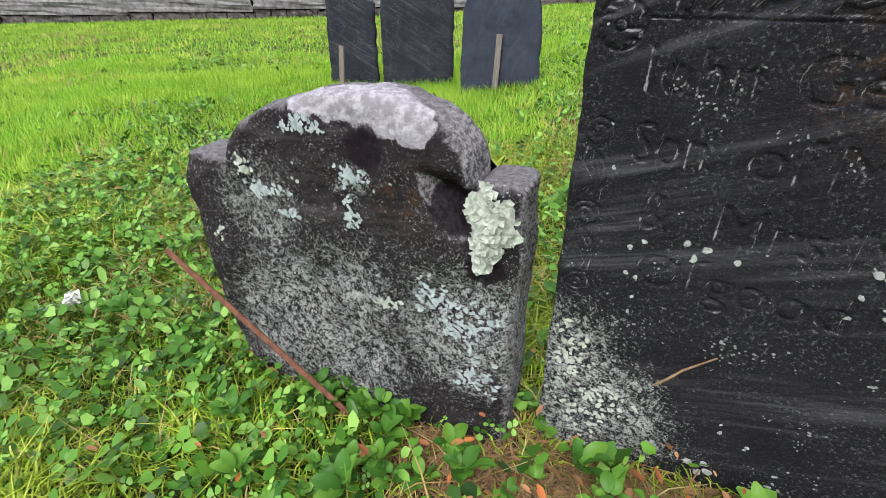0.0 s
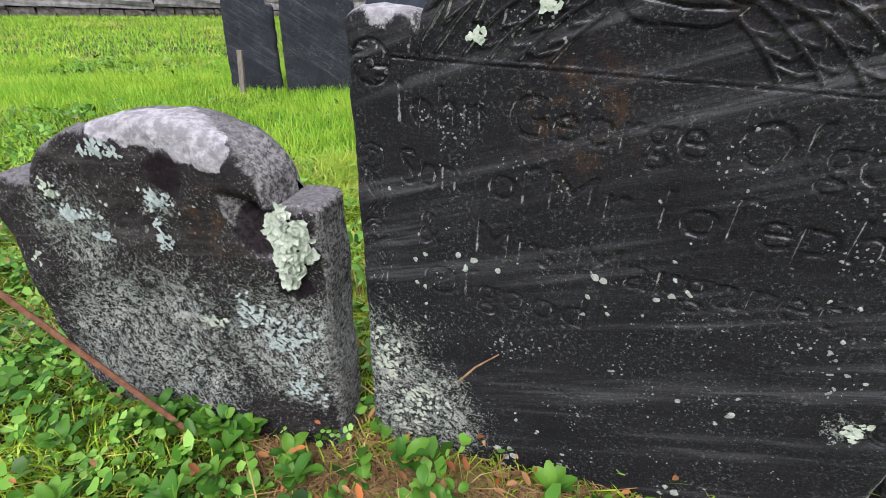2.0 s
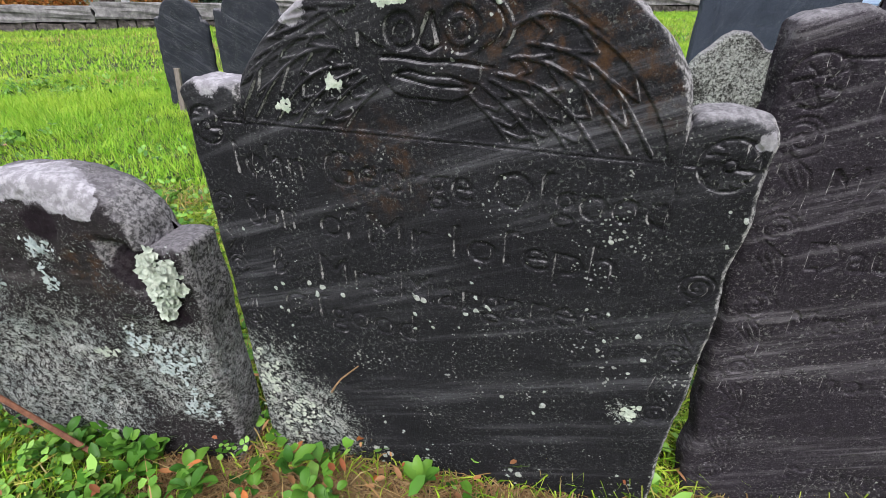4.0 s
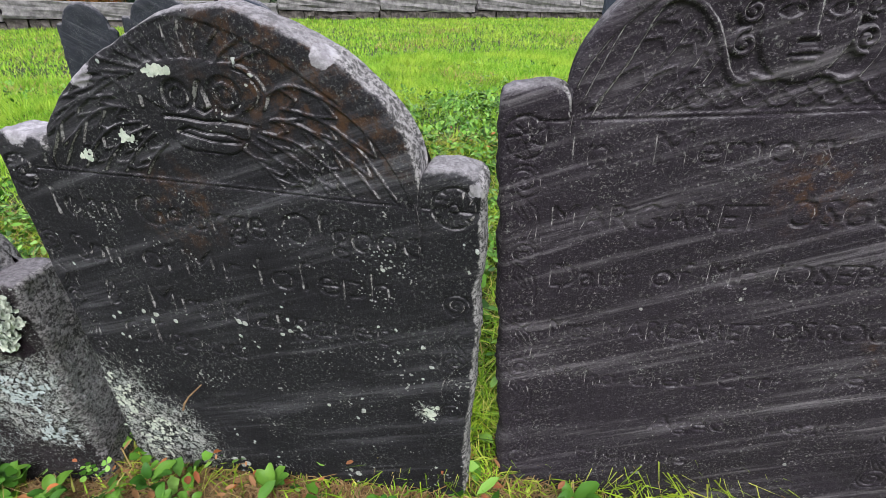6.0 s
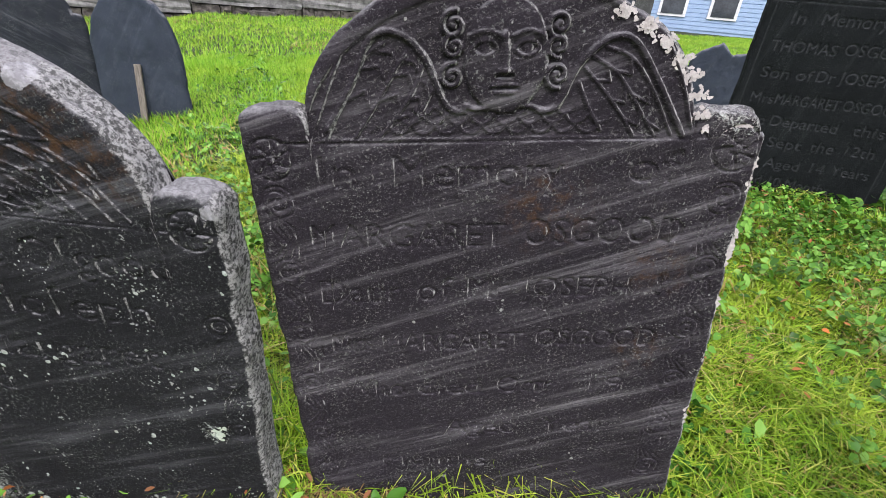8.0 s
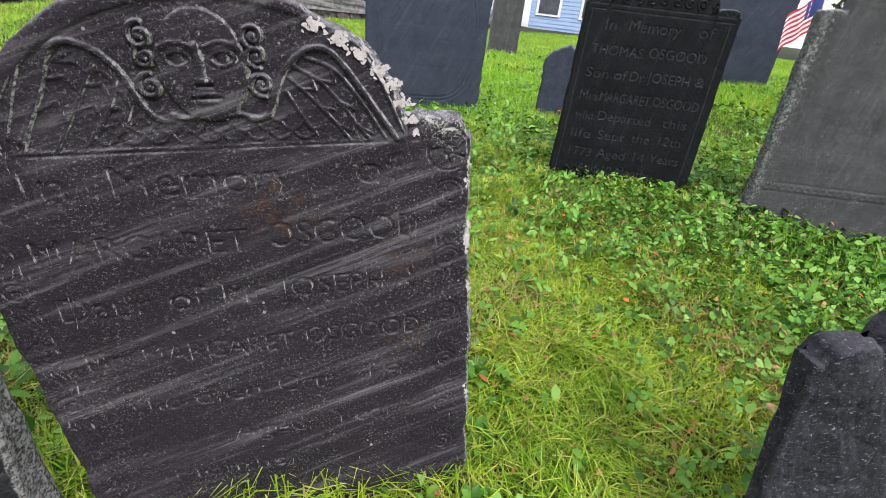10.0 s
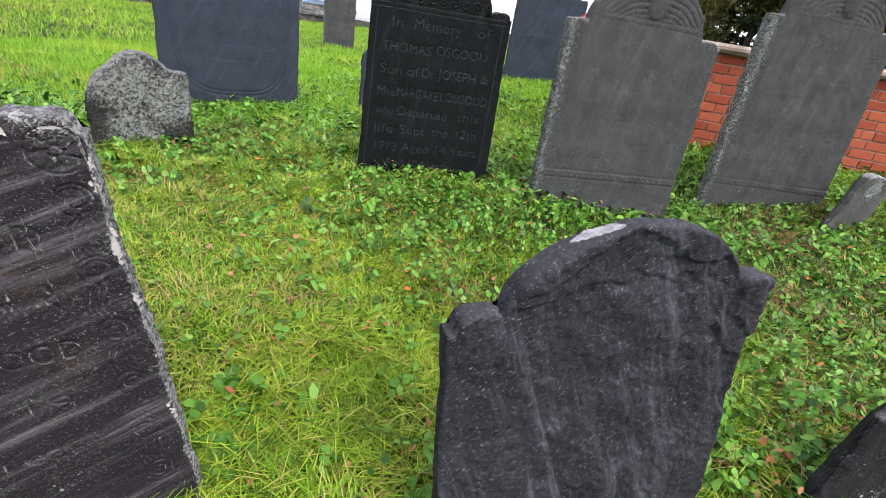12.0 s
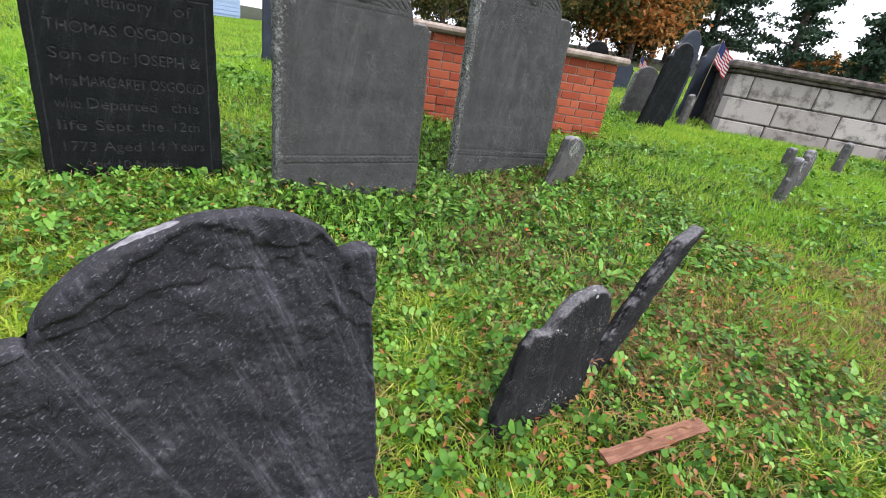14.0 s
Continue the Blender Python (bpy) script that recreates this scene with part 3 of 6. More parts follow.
def winged_skull():
    r = Relief(-0.05, 0.82, -0.2, 1.0)
    ax, sunk = 0.366, -0.003
    X, V = r.grid()
    arc = 0.712 + bow(X, 0.088, 0.655, 0.213, 1.5)
    r.h = sunk * smooth(arc - V, 0.0, 0.005) * smooth(V, 0.707, 0.711)
    # the skull: brow and temples, eyes, nose and jaw
    r.dome(0.372, 0.84, 0.088, 0.036, 0.0006)
    r.dome(0.375, 0.79, 0.062, 0.04, 0.0002)
    r.bead(curved([(0.284, 0.812), (0.285, 0.832), (0.294, 0.857), (0.316, 0.869), (0.35, 0.868), (0.378, 0.862), (0.406, 0.871), (0.437, 0.872), (0.458, 0.86), (0.471, 0.837), (0.462, 0.82)]), 0.0036, 0.004, sunk)
    for x, v, q in ((0.342, 0.829, 0.024), (0.412, 0.833, 0.028)):
        r.dome(x, v, q, q, -0.0045)
        r.dome(x, v, q * 0.62, q * 0.62, 0.0004)
        r.bead([(x + q * math.cos(a * 0.3142), v + q * math.sin(a * 0.3142)) for a in range(21)], 0.003, 0.0036, sunk)
        r.ring(x, v, q * 0.33, 0.0022, -0.0025)
    r.stroke([(0.377, 0.848), (0.362, 0.816), (0.375, 0.809), (0.388, 0.816), (0.379, 0.848)], 0.0035, -0.0065)
    r.stroke(curved([(0.31, 0.8), (0.34, 0.801), (0.375, 0.797), (0.41, 0.8), (0.45, 0.795)]), 0.003, -0.006)
    r.stroke(curved([(0.331, 0.781), (0.35, 0.788), (0.373, 0.781), (0.4, 0.784), (0.423, 0.775), (0.443, 0.776)]), 0.0024, -0.0042)
    r.stroke([(0.331, 0.78), (0.38, 0.771), (0.423, 0.772)], 0.0022, -0.005)
    r.stroke(curved([(0.32, 0.766), (0.335, 0.753), (0.37, 0.755), (0.402, 0.752), (0.42, 0.76)]), 0.0024, -0.0042)
    quills = [[(0.462, 0.829), (0.483, 0.848), (0.51, 0.853), (0.538, 0.844), (0.581, 0.82), (0.617, 0.784), (0.648, 0.734), (0.653, 0.713)],
              [(0.487, 0.822), (0.499, 0.822), (0.544, 0.814), (0.588, 0.781), (0.634, 0.714)],
              [(0.47, 0.806), (0.485, 0.809), (0.521, 0.801), (0.565, 0.772), (0.61, 0.714)],
              [(0.457, 0.789), (0.504, 0.782), (0.549, 0.747), (0.575, 0.713)],
              [(0.448, 0.783), (0.485, 0.768), (0.525, 0.735), (0.542, 0.713)],
              [(0.439, 0.776), (0.469, 0.755), (0.499, 0.726), (0.509, 0.713)],
              [(0.425, 0.763), (0.451, 0.742), (0.473, 0.713)]]
    for side in (quills, [mirrored(q, ax) for q in quills]):
        wing(r, side, 0.0024, 0.0036, sunk, (0.2, 0.42, 0.62))
    # plumes that fan from the brow to the arch
    for i in range(-10, 5):
        x0, x1 = ax + i * 0.013, ax + i * 0.0255
        hi = 0.712 + float(bow(x1, 0.088, 0.655, 0.213, 1.5)) - 0.006
        lo = 0.882 - abs(i) * 0.0045
        r.bead(curved([(x0, lo), (x0 * 0.55 + x1 * 0.45 - 0.006, lo * 0.5 + hi * 0.5), (x1, hi)]), 0.0024, 0.003, sunk)
    r.stroke([(0.0, 0.703), (0.755, 0.706)], 0.0022, -0.003)
    r.rosette(0.036, 0.695, 0.027, 11, -0.003)
    r.rosette(0.714, 0.71, 0.03, 11, -0.003)
    vine(r, 0.03, 0.34, 0.64, 0.022, 1)
    vine(r, 0.724, 0.32, 0.64, 0.022, 2, -1)
    for words, x, v, w in (("Iohn", 0.075, 0.624, 0.112), ("George", 0.219, 0.625, 0.214), ("Oſgood", 0.462, 0.624, 0.21), ("Son", 0.075, 0.54, 0.082), ("of", 0.2, 0.54, 0.062), ("Mr", 0.28, 0.538, 0.094),
                           ("Ioſeph", 0.41, 0.538, 0.216), ("&", 0.1, 0.452, 0.035), ("Mrs", 0.19, 0.452, 0.11), ("Margaret", 0.328, 0.45, 0.29), ("Oſgood", 0.11, 0.366, 0.24)):
        r.text(words, x, v, 0.053, w, -0.0026, 0, -0.005)
    bars(r, 0.4, 0.64, 0.375, 0.008, 1, -0.0007)
    bars(r, 0.12, 0.62, 0.29, 0.008, 2, -0.0007)
    return r


def winged_face():
    r = Relief(-0.05, 0.8, -0.2, 1.0)
    ax, sunk = 0.35, -0.004
    X, V = r.grid()
    arc = 0.722 + bow(X, 0.09, 0.625, 0.185, 1.9)
    r.h = sunk * smooth(arc - V, 0.0, 0.006) * smooth(V, 0.7235, 0.7275)
    r.stroke([(0.05, 0.7195), (0.625, 0.7235)], 0.0028, -0.0035)
    # the face, its features in low relief
    r.dome(ax, 0.826, 0.053, 0.068, 0.009)
    for c in (-1, 1):
        ex = ax + c * 0.026
        lid = [(ex - 0.017, 0.835), (ex - 0.007, 0.845), (ex + 0.007, 0.845), (ex + 0.017, 0.836), (ex + 0.006, 0.829), (ex - 0.007, 0.828), (ex - 0.017, 0.835)]
        r.press([(ex - 0.012, 0.837), (ex + 0.012, 0.837)], 0.011, -0.0045)
        r.press(curved(lid), 0.0026, 0.004)
        r.press([(ex - 0.0005, 0.837), (ex + 0.0005, 0.837)], 0.007, 0.005)
        r.press([(ex - 0.0005, 0.837), (ex + 0.0005, 0.837)], 0.0025, -0.003)
        r.press(curved([(ex - 0.02, 0.85), (ex, 0.858), (ex + 0.02, 0.85)]), 0.003, 0.003)
        for v, w in ((0.862, 0.016), (0.838, 0.014), (0.804, 0.016)):
            k = int(1.8 * 18)
            hx = ax + c * (0.064 if v > 0.81 else 0.066)
            r.bead([(hx + w * (i / k) * math.cos(c * i / 18 * math.tau), v + w * (i / k) * math.sin(c * i / 18 * math.tau)) for i in range(1, k + 1)], 0.0034, 0.008, sunk)
    r.press([(ax - 0.003, 0.852), (ax - 0.002, 0.83), (ax - 0.001, 0.812)], 0.0065, 0.0045)
    r.press([(ax - 0.008, 0.811), (ax + 0.006, 0.811)], 0.005, 0.0035)
    r.press([(ax - 0.011, 0.804), (ax + 0.009, 0.804)], 0.0026, -0.0045)
    r.press(curved([(ax - 0.016, 0.793), (ax, 0.795), (ax + 0.016, 0.793)]), 0.0035, 0.003)
    r.press([(ax - 0.017, 0.79), (ax + 0.017, 0.79)], 0.0022, -0.0045)
    r.press([(ax - 0.011, 0.785), (ax + 0.011, 0.785)], 0.0036, 0.003)
    # collar and breast feathers
    r.bead(curved([(0.3, 0.768), (0.318, 0.762), (0.345, 0.77), (0.352, 0.765), (0.384, 0.769), (0.4, 0.758)]), 0.0034, 0.0065, sunk)
    for j in range(9):
        for i in range(3):
            x, v = 0.215 + 0.031 * j + 0.015 * (i % 2), 0.733 + 0.0125 * i
            if abs(x - ax) < 0.15 - 0.02 * i:
                r.bead(curved([(x - 0.014, v + 0.009), (x - 0.007, v - 0.001), (x + 0.007, v - 0.001), (x + 0.014, v + 0.009)]), 0.002, 0.0028, sunk)
    # wings: a strong scroll over overlapping feathers
    for q in ([(0.119, 0.738), (0.159, 0.797), (0.182, 0.848), (0.202, 0.858), (0.229, 0.85), (0.25, 0.828), (0.265, 0.795), (0.273, 0.771), (0.29, 0.758), (0.305, 0.767)],
              [(0.395, 0.762), (0.41, 0.758), (0.425, 0.77), (0.438, 0.811), (0.459, 0.835), (0.482, 0.85), (0.509, 0.846), (0.541, 0.802), (0.59, 0.728)]):
        r.bead(curved(q), 0.0044, 0.006, sunk)
    wing(r, [[(0.118, 0.727), (0.152, 0.791), (0.174, 0.829), (0.2, 0.842)], [(0.155, 0.727), (0.188, 0.772), (0.212, 0.81), (0.226, 0.83)],
             [(0.188, 0.727), (0.215, 0.757), (0.238, 0.79), (0.247, 0.815)], [(0.222, 0.735), (0.243, 0.757), (0.259, 0.787)]], 0.0024, 0.0036, sunk, (0.3, 0.52, 0.74))
    wing(r, [[(0.451, 0.812), (0.478, 0.785), (0.503, 0.757), (0.525, 0.727)], [(0.459, 0.826), (0.492, 0.808), (0.52, 0.772), (0.552, 0.727)], [(0.475, 0.836), (0.509, 0.826), (0.541, 0.785), (0.575, 0.728)]],
         0.0024, 0.0036, sunk, (0.25, 0.48, 0.7))
    for q in ([(0.105, 0.745), (0.135, 0.81), (0.16, 0.855)], [(0.55, 0.842), (0.577, 0.795), (0.6, 0.738)], [(0.445, 0.795), (0.46, 0.765), (0.48, 0.735)]):
        r.bead(curved(q), 0.0026, 0.0036, sunk)
    r.rosette(0.036, 0.698, 0.03, 7, -0.003)
    r.rosette(0.669, 0.707, 0.032, 7, -0.003)
    vine(r, 0.036, 0.06, 0.66, 0.027, 3)
    vine(r, 0.672, 0.06, 0.66, 0.027, 4, -1)
    for x in (0.064, 0.645):
        r.stroke([(x, 0.03), (x, 0.66)], 0.0016, -0.0015)
    for words, x, v, w, h in (("In", 0.1, 0.657, 0.05, 0.046), ("Memory", 0.205, 0.657, 0.236, 0.046), ("of", 0.53, 0.66, 0.07, 0.046), ("MARGARET", 0.078, 0.561, 0.285, 0.04), ("OSGOOD", 0.39, 0.565, 0.235, 0.042),
                              ("Daur", 0.08, 0.463, 0.125, 0.042), ("of", 0.23, 0.465, 0.055, 0.042), ("Mr", 0.31, 0.467, 0.065, 0.042), ("JOSEPH", 0.395, 0.469, 0.17, 0.038), ("&", 0.6, 0.472, 0.03, 0.04),
                              ("Mrs", 0.085, 0.362, 0.065, 0.04), ("MARGARET", 0.17, 0.364, 0.235, 0.036), ("OSGOOD", 0.425, 0.37, 0.2, 0.036),
                              ("Who", 0.09, 0.26, 0.11, 0.038), ("died", 0.225, 0.262, 0.11, 0.038), ("Octr", 0.365, 0.264, 0.1, 0.038), ("19", 0.53, 0.267, 0.06, 0.034),
                              ("Aged", 0.27, 0.16, 0.13, 0.038), ("Year", 0.45, 0.163, 0.13, 0.038), ("Months", 0.15, 0.07, 0.2, 0.034)):
        r.text(words, x, v, h, w, -0.0028, 0, -0.004)
    bars(r, 0.11, 0.23, 0.172, 0.009, 5, -0.0008)
    bars(r, 0.4, 0.6, 0.08, 0.009, 6, -0.0008)
    return r


def flaked_back():
    """The back of a slate, with a layer split off below a ragged arc."""
    r = Relief(-0.1, 0.7, -0.4, 0.6, 0.002)
    X, V = np.meshgrid(r.x0 + np.arange(r.h.shape[1]) * r.res, r.v0 + np.arange(r.h.shape[0]) * r.res)
    arc = 0.355 + 0.115 * (1 - ((X - 0.29) / 0.26) ** 2) + 0.05 * fbm(X, V, 7, 91, 5)
    r.h = -0.011 * smooth(arc - V, 0.0, 0.012) - 0.006 * smooth(arc - 0.045 + 0.03 * fbm(X, V, 11, 95, 3) - V, 0, 0.01) + 0.0015 * fbm(X * 0.5 + V * 0.3, V * 0.2 - X, 16, 99, 4)
    flake = 4 * fbm(X + 0.3 * V, V, 9, 97, 5)
    r.h += 0.0022 * (np.floor(flake) + smooth(flake - np.floor(flake), 0.0, 0.25)) - 0.0015 * smooth(fbm(X, V, 26, 103, 3), 0.2, 0.5)
    g = np.random.default_rng(8)
    for i in range(170):
        x, v, a, n = g.uniform(-0.02, 0.58), g.uniform(-0.1, 0.42), radians(g.choice((112, 104, 25, 160)) + g.normal(0, 6)), g.uniform(0.01, 0.09)
        win = r.window(x - n, x + n, v - n, v + n)
        if win:
            cut, X1, V1 = win
            t = (X1 - x) * math.cos(a) + (V1 - v) * math.sin(a)
            q = np.abs((V1 - v) * math.cos(a) - (X1 - x) * math.sin(a))
            r.h[cut] -= 0.0025 * np.clip(1 - q / 0.004, 0, 1) * np.clip(1 - np.abs(t) / n, 0, 1)
    return r


def worn_crown():
    """A battered face with a hollow under the shoulder and a faint inner border."""
    r = Relief(-0.15, 0.75, -0.25, 0.7, 0.002)
    X, V = np.meshgrid(r.x0 + np.arange(r.h.shape[1]) * r.res, r.v0 + np.arange(r.h.shape[0]) * r.res)
    r.h = 0.006 * fbm(X, V, 12, 44, 5)
    gouge = np.exp(-(((X - 0.512 + 0.6 * (V - 0.42)) / 0.034) ** 4 + ((V - 0.42) / 0.05) ** 4))
    r.h -= 0.045 * gouge * (1 + 0.5 * fbm(X, V, 22, 46, 3))
    r.h -= 0.008 * smooth(0.03 - np.abs(X - 0.09 - 0.08 * (V - 0.2) + 0.01 * fbm(X, V, 15, 48, 3)), 0.0, 0.03) * smooth(V, 0.1, 0.2)
    r.h -= 0.012 * np.exp(-(((X - 0.54) / 0.022) ** 2 + ((V - 0.19) / 0.03) ** 2))
    r.h -= 0.012 * np.exp(-(((X - 0.543) / 0.018) ** 2 + ((V - 0.28) / 0.014) ** 2))
    return r


def lettered():
    r = Relief(-0.05, 0.9, -0.2, 1.3, 0.0015)
    for x0, x1 in ((0.035, 0.045), (0.745, 0.735)):
        r.stroke([(x0, 0.0), (x1, 0.9)], 0.004, -0.004)
    for v in (0.9, 0.925):
        r.stroke([(0.03, v), (0.75, v)], 0.004, -0.004)
    for i in range(9):
        r.spiral(0.14 + 0.062 * i, 0.965, 0.026, 1.6, 0.005, 0.006, i, 1 if i % 2 else -1)
    r.rosette(0.06, 0.96, 0.03, 7)
    r.rosette(0.72, 0.96, 0.03, 7)
    for words, x, v, w in (("In", 0.13, 0.81, 0.055), ("Memory", 0.25, 0.815, 0.26), ("of", 0.6, 0.82, 0.075), ("THOMAS", 0.085, 0.69, 0.27), ("OSGOOD", 0.385, 0.7, 0.29), ("Son", 0.085, 0.57, 0.12), ("of", 0.235, 0.572, 0.07),
                           ("Dr", 0.32, 0.575, 0.075), ("JOSEPH", 0.41, 0.58, 0.22), ("&", 0.66, 0.585, 0.045), ("Mrs", 0.08, 0.45, 0.1), ("MARGARET", 0.19, 0.455, 0.27), ("OSGOOD", 0.475, 0.46, 0.245),
                           ("who", 0.08, 0.345, 0.1), ("Departed", 0.205, 0.35, 0.29), ("this", 0.56, 0.355, 0.13), ("life", 0.08, 0.24, 0.11), ("Sept", 0.23, 0.245, 0.15), ("the", 0.42, 0.25, 0.1), ("12th", 0.57, 0.255, 0.12),
                           ("1773", 0.09, 0.135, 0.13), ("Aged", 0.25, 0.14, 0.16), ("14", 0.46, 0.145, 0.06), ("Years", 0.55, 0.15, 0.16), ("And 10 Months", 0.16, 0.045, 0.42)):
        r.text(words, x, v, 0.05 if v < 0.8 else 0.055, w, -0.005, 0, -0.006)
    return r


def worn_head(w, v_line, v_band, seed):
    """A worn winged head over a line, a chain band near the foot, scroll borders and unreadable rows."""
    r = Relief(-0.1, w + 0.1, -0.2, v_line + 0.5, 0.002)
    for d in (0.0, 0.03):
        r.stroke([(0.0, v_line + d), (w - 0.05, v_line + d)], 0.004, -0.004)
    if v_band:
        for d in (-0.025, 0.025):
            r.stroke([(0.03, v_band + d), (w - 0.03, v_band + d)], 0.004, -0.004)
        r.stroke([(x, v_band + 0.014 * math.sin(x * 75)) for x in np.linspace(0.04, w - 0.04, 120)], 0.005, 0.004)
        r.stroke([(x, v_band - 0.014 * math.sin(x * 75)) for x in np.linspace(0.04, w - 0.04, 120)], 0.005, 0.004)
    ax = w / 2 - 0.03
    r.dome(ax, v_line + 0.13, 0.075, 0.1, 0.015)
    for s in (-1, 1):
        feathers(r, (ax + s * 0.08, v_line + 0.2), (ax + s * 0.06, v_line + 0.05), (ax + s * 0.34, v_line + 0.05), (ax + s * 0.16, v_line + 0.03), 6, 0.15 * s, 0.005, -0.006)
    for x, s in ((0.045, 1), (w - 0.075, -1)):
        vine(r, x, 0.2, v_line - 0.05, 0.032, seed, s)
        r.rosette(x, v_line - 0.02, 0.034, 7)
    for i in range(6):
        bars(r, 0.17, w - 0.2, v_line - 0.14 - 0.1 * i, 0.014, seed + i, -0.0016)
    return r


def panelled():
    r = Relief(-0.05, 1.15, -0.2, 1.3, 0.003)
    for k in (0.0, 0.03):
        r.stroke([(0.54 + (0.45 - k) * math.copysign(abs(math.cos(a)) ** 0.6, math.cos(a)), 0.58 + (0.52 - k) * math.copysign(abs(math.sin(a)) ** 0.75, math.sin(a))) for a in np.linspace(0, math.tau, 70)], 0.008, -0.006)
    for i in range(6):
        bars(r, 0.25, 0.85, 0.9 - 0.11 * i, 0.02, 70 + i, -0.002)
    return r


carve_a, carve_b, carve_c, carve_e, carve_t = worn_crown(), winged_skull(), winged_face(), flaked_back(), lettered()
carve_u, carve_v, carve_g = worn_head(0.98, 0.99, 0.14, 10), worn_head(1.0, 1.2, 0.1, 20), panelled()

stone_a = slab_stone("gravestone", lambda v: np.interp(v, (-0.15, -0.05, 0.0, 0.14, 0.23, 0.385, 0.43), (0.06, -0.015, -0.042, -0.062, -0.056, -0.063, -0.045)), line((0.616, 0.1), (0.617, 0.45)),
                     shouldered(-0.06, 0.06, 0.43, 0.536, 0.62, 0.462, 0.13, peak=0.35), -0.15, 0.115, 0.003, S_LICHEN, carve_a, 0.006, 0.028, 0.0035, 3)
stand(stone_a, -0.449, 0.839, 0.144, -22.9, 0.8, 0, "small sunken slate gravestone crusted with grey-green lichen", "front row of gravestones")
stone_b = slab_stone("gravestone", line((0.0, 0.0), (0.0, 0.7)), line((0.758, 0.1), (0.755, 0.7)),
                     shouldered(0.0, 0.103, 0.745, 0.668, 0.755, 0.752, 0.19, 1.7, peak=0.4, power_left=1.4), -0.1, 0.07, 0.0019, S_BLACK, carve_b, 0.002, 0.014, 0.003, 5)
stand(stone_b, 0.182, 0.623, 0.126, -29.4, 2.2, 0, "black slate gravestone carved with a winged skull, white lichen freckles", "front row of gravestones")
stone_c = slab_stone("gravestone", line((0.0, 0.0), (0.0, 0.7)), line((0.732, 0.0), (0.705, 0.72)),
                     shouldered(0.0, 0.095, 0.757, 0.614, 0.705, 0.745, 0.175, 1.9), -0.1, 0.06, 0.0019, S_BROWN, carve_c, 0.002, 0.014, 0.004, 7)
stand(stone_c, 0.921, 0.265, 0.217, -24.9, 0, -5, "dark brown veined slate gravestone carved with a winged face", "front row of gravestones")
stone_e = slab_stone("gravestone", line((0.0, 0.0), (-0.024, 0.342)), line((0.6, 0.06), (0.578, 0.42)),
                     shouldered(-0.02, 0.06, 0.34, 0.5, 0.578, 0.418, 0.126, peak=0.3), -0.35, 0.06, 0.003, S_BACK, carve_e, 0.008, 0.014, 0.0028, 9)
stand(stone_e, 1.755, -0.518, 0.475, -39.3, -7.3, 0, "dark slate gravestone, its rough back flaking near the top")


S_STUB = slate("slate_stub_spotted", (0.02, 0.02, 0.021), (0.11, 0.11, 0.115), 0.4, 112, 0.7, 40, crust=0.5, rough=0.55, speck=0.4)


def stub(name, w, h, t, material, seed, top=None, foot=-0.15, taper=0.0, step=0.006):
    """A broken or small plain stone."""
    rise = top or (lambda x: h - 0.06 * h * np.abs(x / w - 0.5) + 0.0 * x)
    return slab_stone(name, line((0.0, 0.0), (taper * w, h)), line((w, 0.0), (w * (1 - taper), h)), rise, foot, t, step, material, None, 0.006, 0.02, 0.006, seed)


stand(stub("gravestone", 0.36, 0.35, 0.05, S_STUB, 21, lambda x: np.interp(x, (0, 0.03, 0.08, 0.1, 0.15, 0.22, 0.31, 0.36), (0.24, 0.285, 0.285, 0.33, 0.4, 0.44, 0.425, 0.36))),
      2.53, -1.17, 0.31, -44, -4, 15, "stub of a broken dark slate gravestone", "broken stubs")
stand(stub("gravestone", 0.085, 0.58, 0.06, S_STUB, 22, lambda x: np.interp(x, (0, 0.03, 0.06, 0.085), (0.53, 0.58, 0.64, 0.61))), 3.0, -1.5, 0.31, -42, 0, 36, "narrow leaning slate stub with white lichen spots", "broken stubs")
stone_t = slab_stone("gravestone", line((0.0, 0.0), (0.01, 0.95)), line((0.8, 0.0), (0.775, 0.95)),
                     shouldered(0.01, 0.12, 0.95, 0.665, 0.775, 0.95, 0.22, 1.8), -0.1, 0.07, 0.0036, S_DARK, carve_t, 0.002, 0.012, 0.002, 11, cut=0.005)
stand(stone_t, 3.26, 1.21, 0.345, -46.3, 0, 0, "black slate gravestone with crisp lettering", "second row of gravestones")
stone_u = slab_stone("gravestone", line((0.0, 0.0), (-0.02, 0.95)), line((0.98, 0.0), (0.93, 0.95)),
                     shouldered(-0.02, 0.1, 0.96, 0.82, 0.93, 0.96, 0.3, 1.8), -0.2, 0.08, 0.006, S_GREY, carve_u, 0.003, 0.015, 0.004, 12)
stand(stone_u, 3.84, 0.31, 0.37, -41.9, 0, 0, "worn grey slate gravestone with a carved winged head", "second row of gravestones")
stone_v = slab_stone("gravestone", line((0.0, 0.0), (-0.03, 1.1)), line((0.97, 0.0), (0.9, 1.1)),
                     shouldered(-0.03, 0.08, 1.18, 0.8, 0.91, 1.18, 0.32, 1.8), -0.2, 0.09, 0.0075, S_GREY, carve_v, 0.003, 0.015, 0.004, 13)
stand(stone_v, 5.15, -0.47, 0.39, -50, 0, 0, "worn grey slate gravestone with a mossy edge", "second row of gravestones")
stone_g = slab_stone("gravestone", line((0.0, 0.0), (0.0, 1)), line((1.08, 0.0), (1.08, 1)),
                     shouldered(0.0, 0.14, 0.98, 0.94, 1.08, 0.98, 0.25, 1.8), -0.2, 0.09, 0.008, S_BLUE, carve_g, 0.003, 0.012, 0.003, 14)
